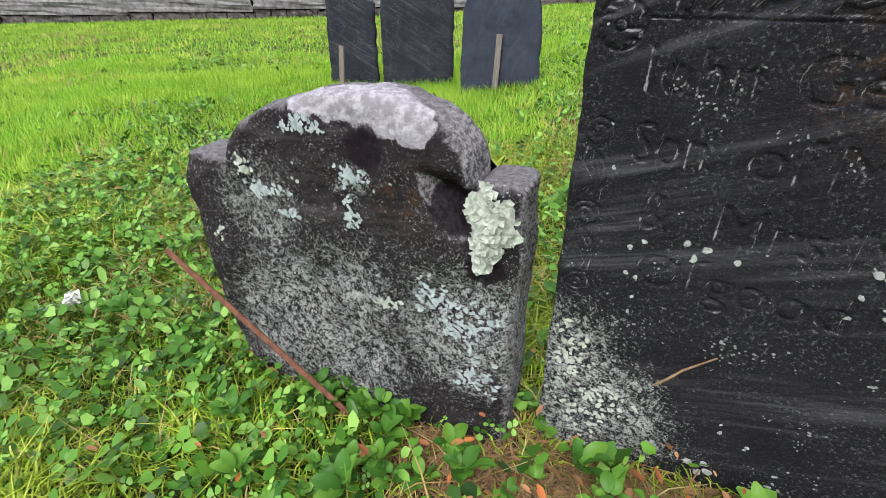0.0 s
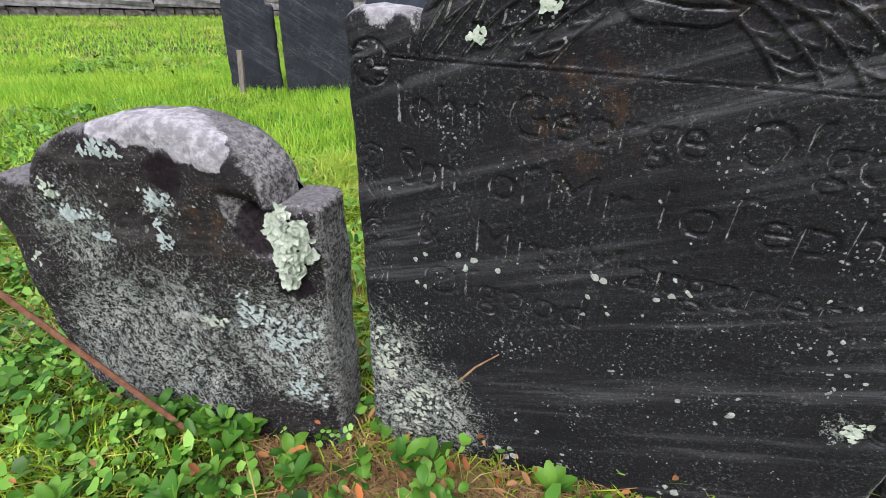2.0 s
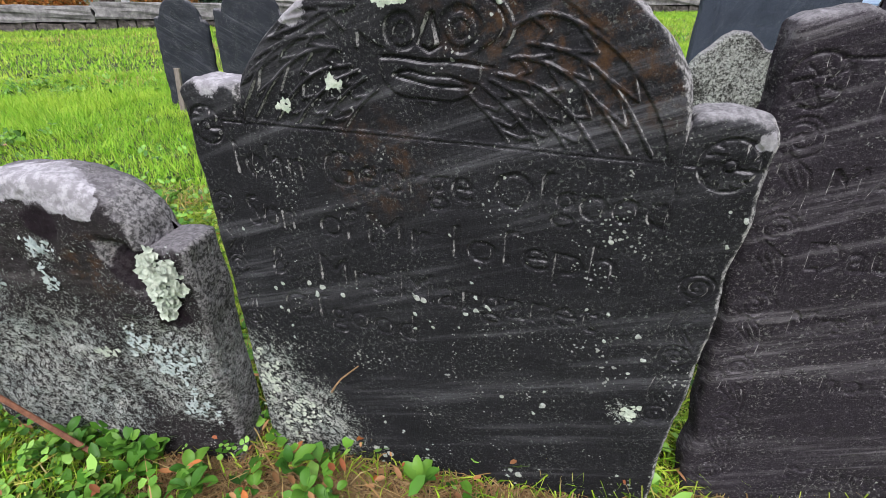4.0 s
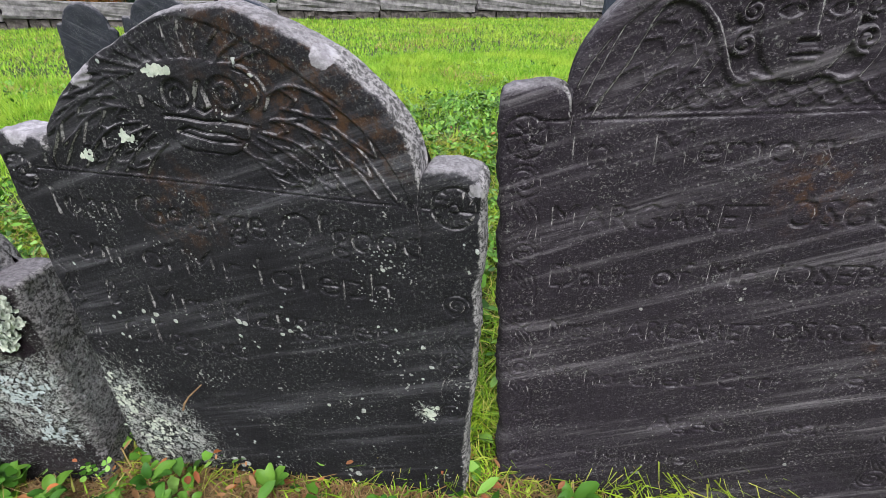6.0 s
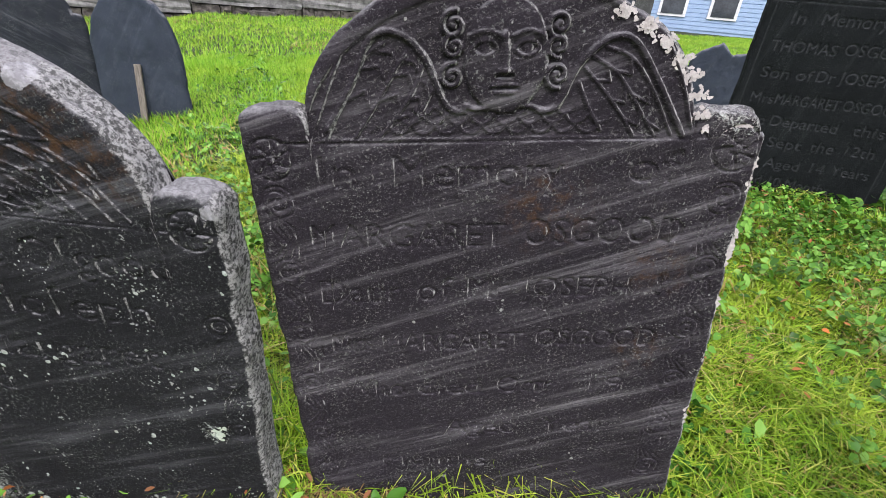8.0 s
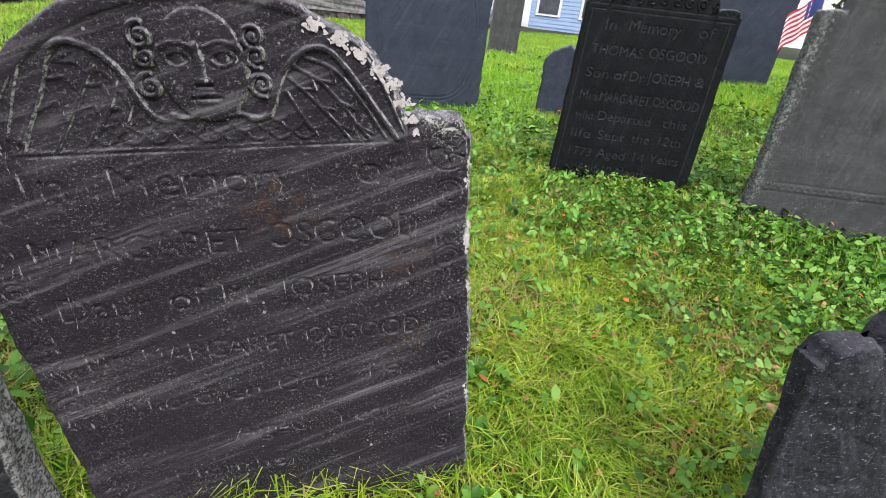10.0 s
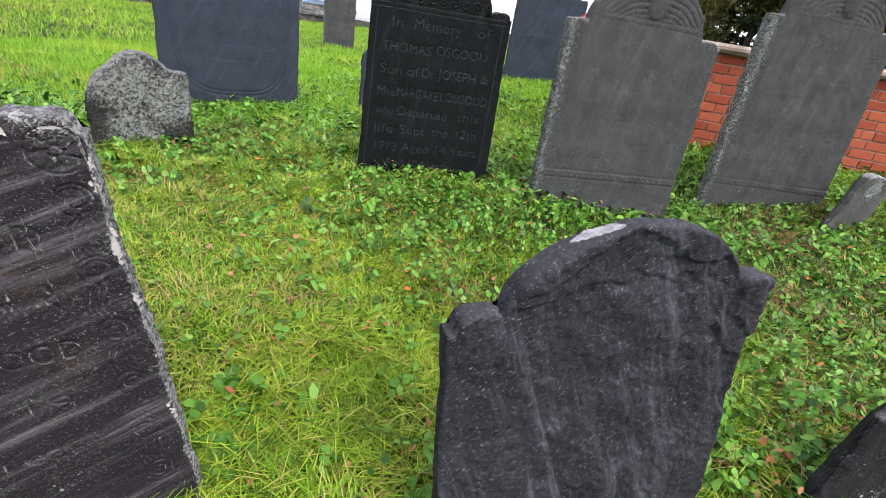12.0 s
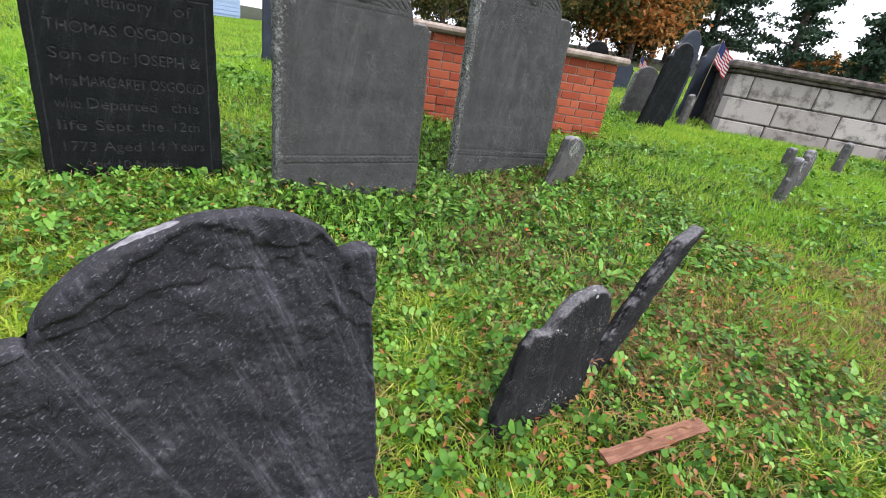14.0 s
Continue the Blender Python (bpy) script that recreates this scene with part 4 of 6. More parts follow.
stand(stone_g, 3.12, 3.25, 0.33, -20, 0, 0, "blue-grey slate gravestone with an oval carved panel")
stone_h = slab_stone("gravestone", line((0.0, 0.0), (0.0, 0.4)), line((0.5, 0.0), (0.48, 0.4)),
                     lambda x: np.interp(x, (0, 0.02, 0.05, 0.1, 0.15, 0.2, 0.25, 0.3, 0.34, 0.37, 0.4, 0.44, 0.465, 0.48), (0.3, 0.38, 0.415, 0.46, 0.51, 0.533, 0.532, 0.515, 0.485, 0.46, 0.45, 0.447, 0.44, 0.4)), -0.2, 0.07, 0.006, S_SPOT, None, 0.006, 0.02, 0.006, 15)
stand(stone_h, 2.22, 2.13, 0.31, -12.5, 0, 2, "small gravestone spotted all over with pale lichen")
for x, y, w, h, yaw, seed in ((-1.07, 4.68, 0.47, 0.9, -14, 31), (-0.56, 4.53, 0.655, 0.98, -14, 32), (0.13, 3.98, 0.63, 0.92, -23, 33)):
    ob = slab_stone("gravestone", line((0.0, 0.0), (0.0, 1)), line((w, 0.0), (w - 0.02, h)),
                    shouldered(0.0, 0.12 * w, 0.78 * h, 0.87 * w, w - 0.02, 0.76 * h, 0.2 * h, 2.0) if seed < 33 else (lambda q, w=w, h=h: 0.5 * h + bow(q, 0, w - 0.02, 0.5 * h, 2.2)), -0.3, 0.07, 0.012, S_FAR if seed < 33 else S_BLUE, None, 0.005, 0.02, 0.006, seed)
    stand(ob, x, y, lz(x, y) + 0.03, yaw, 0, 1, "dark slate gravestone propped by a wooden stake", "far row of gravestones")

# ---- leafy lichens that stand off the stones ----
M_LICH = plain("leafy_lichen", (0.36, 0.42, 0.34), (0.56, 0.6, 0.5), 90, 0.85, 0.5)
M_LICH_BLUE = plain("blue_grey_lichen", (0.28, 0.34, 0.33), (0.46, 0.52, 0.5), 90, 0.85, 0.5)
M_LICH_PINK = plain("pinkish_white_lichen", (0.42, 0.37, 0.36), (0.6, 0.56, 0.54), 90, 0.85, 0.5)


def lichen(parent, x, v, rx, rv, count, lobe, seed, mat, puff=0.006, y=0.0, label="pale leafy lichen"):
    """A crust of small overlapping lobes on a stone's face."""
    g = np.random.default_rng(seed)
    V, F = [], []
    for k in range(count):
        a, q = g.uniform(0, math.tau), math.sqrt(g.uniform())
        wild = 1 + 0.35 * math.sin(3 * a + seed) + 0.2 * math.sin(7 * a + 2 * seed)
        cx, cv = x + rx * q * wild * math.cos(a), v + rv * q * wild * math.sin(a)
        out = puff * (1 - q * q) * g.uniform(0.5, 1.2) + 0.0015
        r, turn = lobe * g.uniform(0.5, 1.2), g.uniform(0, math.tau)
        n = 8
        base = len(V)
        V.append((cx, y - out, cv))
        for i in range(n):
            t = turn + i * math.tau / n
            rr = r * (1 + 0.3 * math.sin(2 * t + k) + 0.2 * math.sin(5 * t))
            V.append((cx + rr * math.cos(t), y - out - g.uniform(-0.25, 0.45) * r * (0.4 + puff * 60), cv + rr * math.sin(t)))
        F += [(base, base + 1 + i, base + 1 + (i + 1) % n) for i in range(n)]
    return meshed("lichen", V, F, mat, parent, label)


lichen(stone_a, 0.567, 0.405, 0.033, 0.056, 300, 0.0085, 1, M_LICH, 0.02, -0.002, "thick pale green leafy lichen clump")
for i, (x, v, rx, rv, n, mat) in enumerate(((0.333, 0.45, 0.03, 0.016, 60, M_LICH_BLUE), (0.325, 0.38, 0.014, 0.03, 50, M_LICH_BLUE), (0.25, 0.525, 0.04, 0.014, 80, M_LICH_BLUE), (0.01, 0.27, 0.016, 0.024, 50, M_LICH), (0.385, 0.216, 0.026, 0.012, 45, M_LICH),
                                            (0.526, 0.215, 0.05, 0.05, 150, M_LICH_BLUE), (0.15, 0.4, 0.04, 0.014, 70, M_LICH_BLUE), (0.47, 0.26, 0.03, 0.03, 70, M_LICH_BLUE), (0.11, 0.44, 0.02, 0.02, 40, M_LICH), (0.56, 0.1, 0.04, 0.04, 90, M_LICH_BLUE), (0.2, 0.36, 0.02, 0.012, 30, M_LICH_BLUE))):
    lichen(stone_a, x, v, rx, rv, int(n * 0.8), 0.0042, 20 + i, mat, 0.004, -0.003)
for i, (x, v, rx, rv, n) in enumerate(((0.336, 0.862, 0.018, 0.005, 34), (0.252, 0.769, 0.01, 0.006, 18), (0.177, 0.735, 0.01, 0.006, 18), (0.69, 0.317, 0.012, 0.016, 26), (0.08, 0.09, 0.06, 0.08, 110), (0.04, 0.2, 0.03, 0.06, 60))):
    lichen(stone_b, x, v, rx, rv, n, 0.0042, 40 + i, M_LICH, 0.0025, -0.003 - (0.01 if i == 0 else 0))
M_STEM = plain("dry_stem", (0.2, 0.12, 0.06), (0.34, 0.22, 0.12), 60, 0.8, 0.2)
stem = part("dry_stem", tube_bm(bmesh.new(), [(0.175, -0.006, 0.196), (0.19, -0.012, 0.224), (0.203, -0.01, 0.244), (0.239, -0.007, 0.283)], [0.0022, 0.002, 0.0017, 0.0012], 6), M_STEM)
stem.matrix_world = pose(0.182, 0.623, 0.126, 2.2, 0, -29.4)
tagged(stem, "dry brown grass stem caught on the black gravestone", "stem")
c_top = shouldered(0.0, 0.095, 0.757, 0.614, 0.705, 0.745, 0.175, 1.9)
for i, x in enumerate((0.49, 0.52, 0.545, 0.568, 0.585, 0.6, 0.61, 0.63, 0.65, 0.67)):
    lichen(stone_c, x, float(c_top(x)) - 0.02, 0.012, 0.008, 44, 0.0028, 60 + i, M_LICH_PINK, 0.002, 0.003, "pinkish-white flaking lichen")
for i, (v, rv, n) in enumerate(((0.66, 0.03, 24), (0.556, 0.026, 60), (0.45, 0.03, 24), (0.34, 0.03, 40), (0.2, 0.03, 20))):
    lichen(stone_c, 0.732 - 0.0375 * v - 0.008, v, 0.006, rv, n, 0.0036, 80 + i, M_LICH_PINK, 0.003, 0.004, "pinkish-white flaking lichen")

# ---- the ground, as one sheet to the horizon ----
M_SOIL = plain("turf_soil", (0.016, 0.022, 0.007), (0.042, 0.052, 0.014), 9, 0.95, 0.6)
axis_x = np.r_[-4000, -600, -120, np.linspace(-60, -8, 40), np.linspace(-7.5, 12, 160), np.linspace(12.5, 60, 60), 120, 600, 4000]
axis_y = np.r_[-4000, -600, -120, np.linspace(-60, -8, 40), np.linspace(-7.5, 14, 170), np.linspace(14.5, 60, 60), 120, 600, 4000]
GX, GY = np.meshgrid(axis_x, axis_y)
gi = np.arange(GX.size).reshape(GX.shape)
ground = meshed("ground", np.stack([GX, GY, land(GX, GY)], -1).reshape(-1, 3),
                np.stack([gi[:-1, :-1], gi[:-1, 1:], gi[1:, 1:], gi[1:, :-1]], -1).reshape(-1, 4), M_SOIL, smooth=True)
tagged(ground, "grassy churchyard ground with bare patches", "ground", kind="structure")

# ---- the low boundary wall ----
M_GRANITE = plain("granite_weathered", (0.1, 0.097, 0.095), (0.27, 0.265, 0.255), 7, 0.9, 0.7)
M_RUBBLE = plain("rubble_dark", (0.035, 0.03, 0.027), (0.15, 0.135, 0.12), 9, 0.9, 0.8)
rng = np.random.default_rng(4)


def rock_bm(a, b, seed, rough=0.03, cuts=3):
    """A rough-hewn block between corners a and b."""
    bm = bmesh.new()
    box_bm(bm, a, b)
    bmesh.ops.subdivide_edges(bm, edges=bm.edges[:], cuts=cuts, use_grid_fill=True)
    mid = (Vector(a) + Vector(b)) / 2
    for v in bm.verts:
        p = v.co * 6 + Vector((seed * 3.7, seed * 1.3, 0))
        v.co += (v.co - mid).normalized() * rough * noise.fractal(p, 1.0, 2.0, 3)
        v.co.y += rough * noise.noise(p * 1.7)
    return bm


wall_far = tagged(new("wall_north"), "low boundary wall of long granite blocks over rough rubble", "wall", kind="structure")
x = -20.0
while x < 15:
    w = rng.uniform(2.0, 3.4)
    z, y = lz(x + w / 2, 13.4), 13.4 + rng.uniform(-0.04, 0.04)
    part("block", rock_bm((x, y, z + 0.2), (x + w - 0.03, y + 0.5, z + 0.54 + rng.uniform(-0.03, 0.03)), x, 0.06, 5), M_GRANITE, wall_far)
    q = x
    while q < x + w - 0.1:
        k = min(rng.uniform(0.25, 0.7), x + w - q)
        part("stone", rock_bm((q, y + 0.04, z - 0.12), (q + k - 0.02, y + 0.5, z + 0.195 + rng.uniform(-0.03, 0.0)), q, 0.06, 2), M_RUBBLE, wall_far)
        q += k
    x += w
tagged(part("fallen_stone", rock_bm((2.1, 12.9, lz(2.3, 13) - 0.04), (2.7, 13.3, lz(2.3, 13) + 0.13), 5.0, 0.05), M_RUBBLE), "loose rough stone lying in the grass by the wall", "stone")

# ---- the brick tomb ----
M_BRICK = Mat("brick_red", 0.85, 0.2)
tint = M_BRICK.mix(M_BRICK.one(), (0.3, 0.06, 0.03), (0.44, 0.115, 0.055))
tint = M_BRICK.mix(M_BRICK.span(M_BRICK.noise(30, 5, 0.7), 0.45, 0.75, 0, 0.5), tint, (0.2, 0.05, 0.03))
M_BRICK = M_BRICK.done(tint, M_BRICK.noise(90, 4, 0.7), 0.4, 0.003)
M_MORTAR = plain("mortar", (0.3, 0.24, 0.2), (0.42, 0.36, 0.3), 40, 0.95, 0.4)
M_CAP = plain("sandstone_cap", (0.22, 0.17, 0.13), (0.42, 0.36, 0.3), 7, 0.85, 0.5)
tomb = new("brick_tomb")
tomb.matrix_world = pose(6.2, 0.5, 0.45, 0, 0, -66)
tagged(tomb, "box tomb of red brick under a weathered stone slab", "tomb")
LONG, DEEP, COURSE = 2.47, 1.1, 0.085
core = bmesh.new()
box_bm(core, (0.012, 0.012, -0.2), (LONG - 0.012, DEEP - 0.012, 0.9))
part("mortar_core", core, M_MORTAR, tomb)
bricks = {}
for n in (0.2, 0.098):
    bm = bmesh.new()
    box_bm(bm, (0, 0, 0), (n, 0.08, COURSE - 0.011), 0.004)
    me = bpy.data.meshes.new("brick")
    bm.to_mesh(me)
    bm.free()
    me.materials.append(M_BRICK)
    bricks[n] = me
for c in range(12):
    for side, length, m in ((0, LONG, pose(0, 0, 0)), (1, DEEP, pose(LONG, 0, 0, 0, 0, 90)), (2, LONG, pose(LONG, DEEP, 0, 0, 0, 180)), (3, DEEP, pose(0, DEEP, 0, 0, 0, -90))):
        d, i = (0.0 if c % 2 else -0.0), 0
        d = 0.0
        first = True
        while d < length - 0.09:
            n = 0.098 if (c % 2 == side % 2 and first) or d + 0.2 > length or (c % 3 == 0 and i % 2) else 0.2
            first, i = False, i + 1
            ob = new("brick", bricks[n])
            ob.parent = tomb
            ob.matrix_basis = m @ pose(d, rng.uniform(-0.004, 0.004), c * COURSE - 0.12, 0, 0, rng.uniform(-0.8, 0.8))
            d += n + 0.011
slab = bmesh.new()
box_bm(slab, (-0.09, -0.09, 0.9), (LONG + 0.09, DEEP + 0.09, 0.975), 0.025)
part("slab", slab, M_CAP, tomb, "weathered sandstone slab")

# ---- the stone block tomb ----
M_ASHLAR = Mat("ashlar_granite", 0.9, 0.2)
tint = M_ASHLAR.mix(M_ASHLAR.one(), (0.36, 0.325, 0.3), (0.54, 0.5, 0.47))
tint = M_ASHLAR.mix(M_ASHLAR.span(M_ASHLAR.noise(3.5, 6, 0.7), 0.47, 0.66, 0, 0.75), tint, (0.07, 0.06, 0.052))
tint = M_ASHLAR.mix(M_ASHLAR.span(M_ASHLAR.noise(60, 4, 0.7), 0.4, 0.75, 0, 0.4), tint, (0.16, 0.14, 0.12))
M_ASHLAR = M_ASHLAR.done(tint, M_ASHLAR.noise(40, 5, 0.7), 0.6, 0.006)
M_LEDGE = plain("ledge_stone", (0.05, 0.045, 0.042), (0.2, 0.17, 0.15), 9, 0.9, 0.7)
vault = new("block_tomb")
vault.matrix_world = pose(9.8, -3.78, 0.58, 0, 0, -90)
tagged(vault, "long tomb of stained granite blocks under a moulded ledge", "tomb")
core = bmesh.new()
box_bm(core, (0.02, 0.02, -0.3), (4.98, 1.98, 0.98))
part("core", core, M_RUBBLE, vault)
for c, h in enumerate((0.36, 0.33, 0.33)):
    z, d = (-0.04, 0.325, 0.66)[c], -(0.25, 0.0, 0.45)[c]
    while d < 5:
        n = rng.uniform(0.7, 1.0)
        a, b = max(d, 0), min(d + n, 5)
        if b - a > 0.08:
            bm = bmesh.new()
            box_bm(bm, (a, 0, z), (b - 0.018, 0.3, z + h - 0.018), 0.012)
            part("block", bm, M_ASHLAR, vault)
        d += n
for e, z0, z1, r in ((0.04, 0.99, 1.05, 0.015), (0.13, 1.05, 1.16, 0.03)):
    bm = bmesh.new()
    box_bm(bm, (-e, -e, z0), (5 + e, 2 + e, z1), r)
    part("ledge", bm, M_LEDGE, vault, "dark moulded ledge stone")

# ---- stones farther off ----
S_FOOT = slate("slate_footstone", (0.08, 0.08, 0.076), (0.26, 0.25, 0.23), 0.4, 80, 0.2, 60, crust=0.9, rough=0.7, speck=0.4,
               patches=[((0.1, 0, 0.42), 0.05, 0.08)])
far_label = "grey slate gravestone leaning among others"
for x, y, w, h, yaw, roll, mat, seed in ((9.9, -2.3, 0.55, 0.8, -58, 8, S_GREY, 41), (8.35, -2.36, 0.5, 1.2, -50, 12, S_DARK, 42), (9.3, -2.6, 0.5, 1.4, -55, 9, S_BLUE, 43),
                                         (10.6, -3.35, 0.55, 1.3, -58, 8, S_BLUE, 44), (12.2, -4.15, 0.5, 0.95, -58, 8, S_BLUE, 45), (14.8, -2.6, 0.5, 0.7, -60, 8, S_BLUE, 46), (15.4, -2.1, 0.5, 0.8, -60, 4, S_GREY, 47),
                                         (16.2, -1.6, 0.5, 0.6, -60, 0, S_GREY, 48), (10.3, -1.5, 0.5, 1.0, -70, 0, S_DARK, 49)):
    ob = slab_stone("gravestone", line((0.0, 0.0), (0.0, 1)), line((w, 0.0), (w, 1)), shouldered(0.0, 0.1 * w, 0.8 * h, 0.9 * w, w, 0.8 * h, 0.2 * h), -0.3, 0.07, 0.015, mat, None, 0.004, 0.02, 0.004, seed)
    stand(ob, x, y, lz(x, y), yaw, 0, roll, far_label, "far gravestones")
for x, y, w, h, roll, seed in ((5.33, -1.27, 0.3, 0.52, 22, 51), (6.05, -3.32, 0.13, 0.47, 18, 52), (6.55, -3.62, 0.24, 0.5, 30, 53), (7.75, -4.58, 0.16, 0.42, 16, 54), (9.42, -3.15, 0.17, 0.52, 14, 55), (7.45, -3.9, 0.13, 0.28, 14, 56)):
    ob = slab_stone("footstone", line((0.0, 0.0), (0.0, 1)), line((w, 0.0), (w, 1)), lambda q, w=w, h=h: h * 0.86 + bow(q, 0, w, h * 0.14), -0.2, 0.09, 0.008, S_FOOT, None, 0.008, 0.03, 0.006, seed)
    ob.matrix_world = pose(x, y, lz(x, y), 0, roll, -35)
    tagged(ob, "small leaning footstone with white lichen on its head", "footstone", "footstones")
ob = slab_stone("gravestone", line((0.0, 0.0), (0.0, 1)), line((0.9, 0.0), (0.9, 1)), shouldered(0, 0.1, 1.1, 0.8, 0.9, 1.1, 0.25), -0.3, 0.08, 0.015, S_BLUE, None, 0.003, 0.015, 0.003, 61)
stand(ob, 7.35, 2.6, lz(7.4, 2.4), -64, 0, 0, "tall blue-grey slate gravestone with worn lettering")
ob = slab_stone("gravestone", line((0.0, 0.0), (0.0, 1)), line((0.62, 0.0), (0.62, 1)), shouldered(0, 0.08, 1.1, 0.54, 0.62, 1.1, 0.2), -0.3, 0.08, 0.015, S_GREY, None, 0.003, 0.015, 0.003, 62)
stand(ob, 8.3, 7.4, lz(8.3, 7.4), -45, 0, 0, "grey slate gravestone with lichen at its foot")
ob = stub("gravestone", 0.5, 0.6, 0.08, S_BLUE, 63, lambda q: np.interp(q, (0, 0.06, 0.2, 0.3, 0.5), (0.5, 0.57, 0.64, 0.56, 0.6)), -0.3, 0.0, 0.01)
stand(ob, 4.55, 2.52, lz(4.6, 2.5), -46, 0, 0, "broken slate stub with a ragged top")

# ---- trees, hedge and house beyond ----
M_BARK = plain("bark", (0.05, 0.04, 0.032), (0.13, 0.105, 0.085), 6, 0.95, 0.8)
M_PINE = leafy("pine_needles", [(0.02, 0.045, 0.025), (0.035, 0.075, 0.04), (0.06, 0.1, 0.05)], None, 0.6, 0.2)
M_ORANGE = leafy("autumn_leaves", [(0.42, 0.14, 0.035), (0.56, 0.24, 0.06), (0.34, 0.19, 0.06), (0.2, 0.19, 0.06)], None, 0.6, 0.4)
M_OLIVE = leafy("late_leaves", [(0.06, 0.09, 0.03), (0.12, 0.13, 0.04), (0.24, 0.17, 0.05)], None, 0.6, 0.4)


def tufts(centres, spread, count, size, seed, flat=1.0):
    """Leaf clumps: small triangles scattered about each centre."""
    g = np.random.default_rng(seed)
    c = np.repeat(np.asarray(centres), count, 0)
    c = c + g.normal(0, 1, c.shape) * spread * np.array((1, 1, flat))
    a = g.normal(0, 1, (len(c), 3))
    a /= np.linalg.norm(a, axis=1)[:, None]
    b = np.cross(a, g.normal(0, 1, (len(c), 3)))
    b /= np.linalg.norm(b, axis=1)[:, None]
    s = size * g.uniform(0.6, 1.4, (len(c), 1))
    v = np.stack([c + a * s, c - a * s * 0.5 + b * s * 0.6, c - a * s * 0.5 - b * s * 0.6], 1).reshape(-1, 3)
    return v, np.arange(len(v)).reshape(-1, 3)


def pine(x, y, high, seed, thin=1.0):
    g, z = np.random.default_rng(seed), lz(x, y) - 0.2
    tree = new("pine_tree")
    tree.location = (x, y, z)
    tagged(tree, "tall dark green pine with layered open branches", "tree", "trees beyond the churchyard")
    bm = tube_bm(bmesh.new(), [(0, 0, 0), (0.1, 0, high * 0.3), (0.0, 0.1, high * 0.7), (0, 0, high)], [0.25, 0.2, 0.11, 0.03])
    part("trunk", bm, M_BARK, tree)
    limbs, centres = bmesh.new(), []
    h = high * 0.12
    while h < high * 0.98:
        reach = (high * 0.26) * (1 - (h / high) ** 1.4) * g.uniform(0.6, 1.15) + 0.4
        for k in range(int(5 * thin) + 1):
            a = g.uniform(0, math.tau)
            r = reach * g.uniform(0.55, 1.15)
            e = (r * math.cos(a), r * math.sin(a), h + r * g.uniform(-0.1, 0.3))
            tube_bm(limbs, [(0, 0, h), (e[0] * 0.5, e[1] * 0.5, h + (e[2] - h) * 0.3), e], [0.05, 0.035, 0.012], 4)
            for q in np.linspace(0.4, 1.0, 5):
                centres.append((e[0] * q + g.normal(0, 0.12), e[1] * q + g.normal(0, 0.12), h + (e[2] - h) * q * q + g.normal(0, 0.08)))
        h += high * 0.05 * g.uniform(0.7, 1.4)
    tagged(part("limbs", limbs, M_BARK, tree), kind="stuff")
    v, f = tufts(centres, 0.26, int(26 * thin), 0.16, seed, 0.35)
    meshed("crown", v, f, M_PINE, tree)


def broadleaf(x, y, high, seed, mat, label, wide=0.45, low=0.15):
    g, z = np.random.default_rng(seed), lz(x, y) - 0.2
    tree = new("tree")
    tree.location = (x, y, z)
    tagged(tree, label, "tree", "trees beyond the churchyard")
    bm = tube_bm(bmesh.new(), [(0, 0, 0), (0.1, 0, high * 0.3), (0, 0.15, high * 0.75)], [0.22, 0.17, 0.05])
    part("trunk", bm, M_BARK, tree)
    limbs, centres = bmesh.new(), []
    for k in range(16):
        a, h = g.uniform(0, math.tau), high * g.uniform(0.15, 0.6)
        r = high * wide * g.uniform(0.4, 1.0)
        e = np.array((r * math.cos(a), r * math.sin(a), min(high * 0.97, h + r * g.uniform(0.1, 1.2))))
        tube_bm(limbs, [(0, 0, h), (e[0] * 0.5, e[1] * 0.5, (h + e[2]) / 2 + 0.2), tuple(e)], [0.07, 0.04, 0.015], 5)
        for q in range(12):
            w = g.uniform(0.35, 1.1)
            centres.append(np.array((e[0] * w, e[1] * w, max(high * low, h + (e[2] - h) * w))) + g.normal(0, high * 0.05, 3))
    tagged(part("limbs", limbs, M_BARK, tree), kind="stuff")
    v, f = tufts(centres, high * 0.05, 36, 0.15, seed)
    meshed("crown", v, f, mat, tree)


for i, (x, y, h, thin) in enumerate(((38, -8.2, 15, 1.0), (40, -11.0, 15, 1.0), (33, -13.6, 7.0, 0.5), (31, -16.4, 4.2, 0.4), (40, -5.5, 14, 1.0), (42, 1.5, 15, 1.0), (40, 6.5, 14, 1.0), (36, 4.0, 12, 1.0))):
    pine(x, y, h, 100 + i, thin)
for i, (x, y, h, mat) in enumerate(((31, -4.9, 9, M_ORANGE), (32, -3.2, 8, M_OLIVE), (34, -6.6, 5, M_OLIVE), (33, -1.0, 9, M_OLIVE), (35, 2.6, 9, M_OLIVE), (30, 5.6, 8, M_OLIVE), (37, -17.0, 2.6, M_ORANGE), (38, -20, 2.8, M_OLIVE), (44, -26, 3.5, M_OLIVE))):
    broadleaf(x, y, h, 200 + i, mat, "orange autumn tree beyond the churchyard" if mat is M_ORANGE else "broad tree with thinning olive and brown leaves", low=0.1)
broadleaf(-5.9, 17.2, 7, 220, M_OLIVE, "broad tree behind the boundary wall", low=0.45)
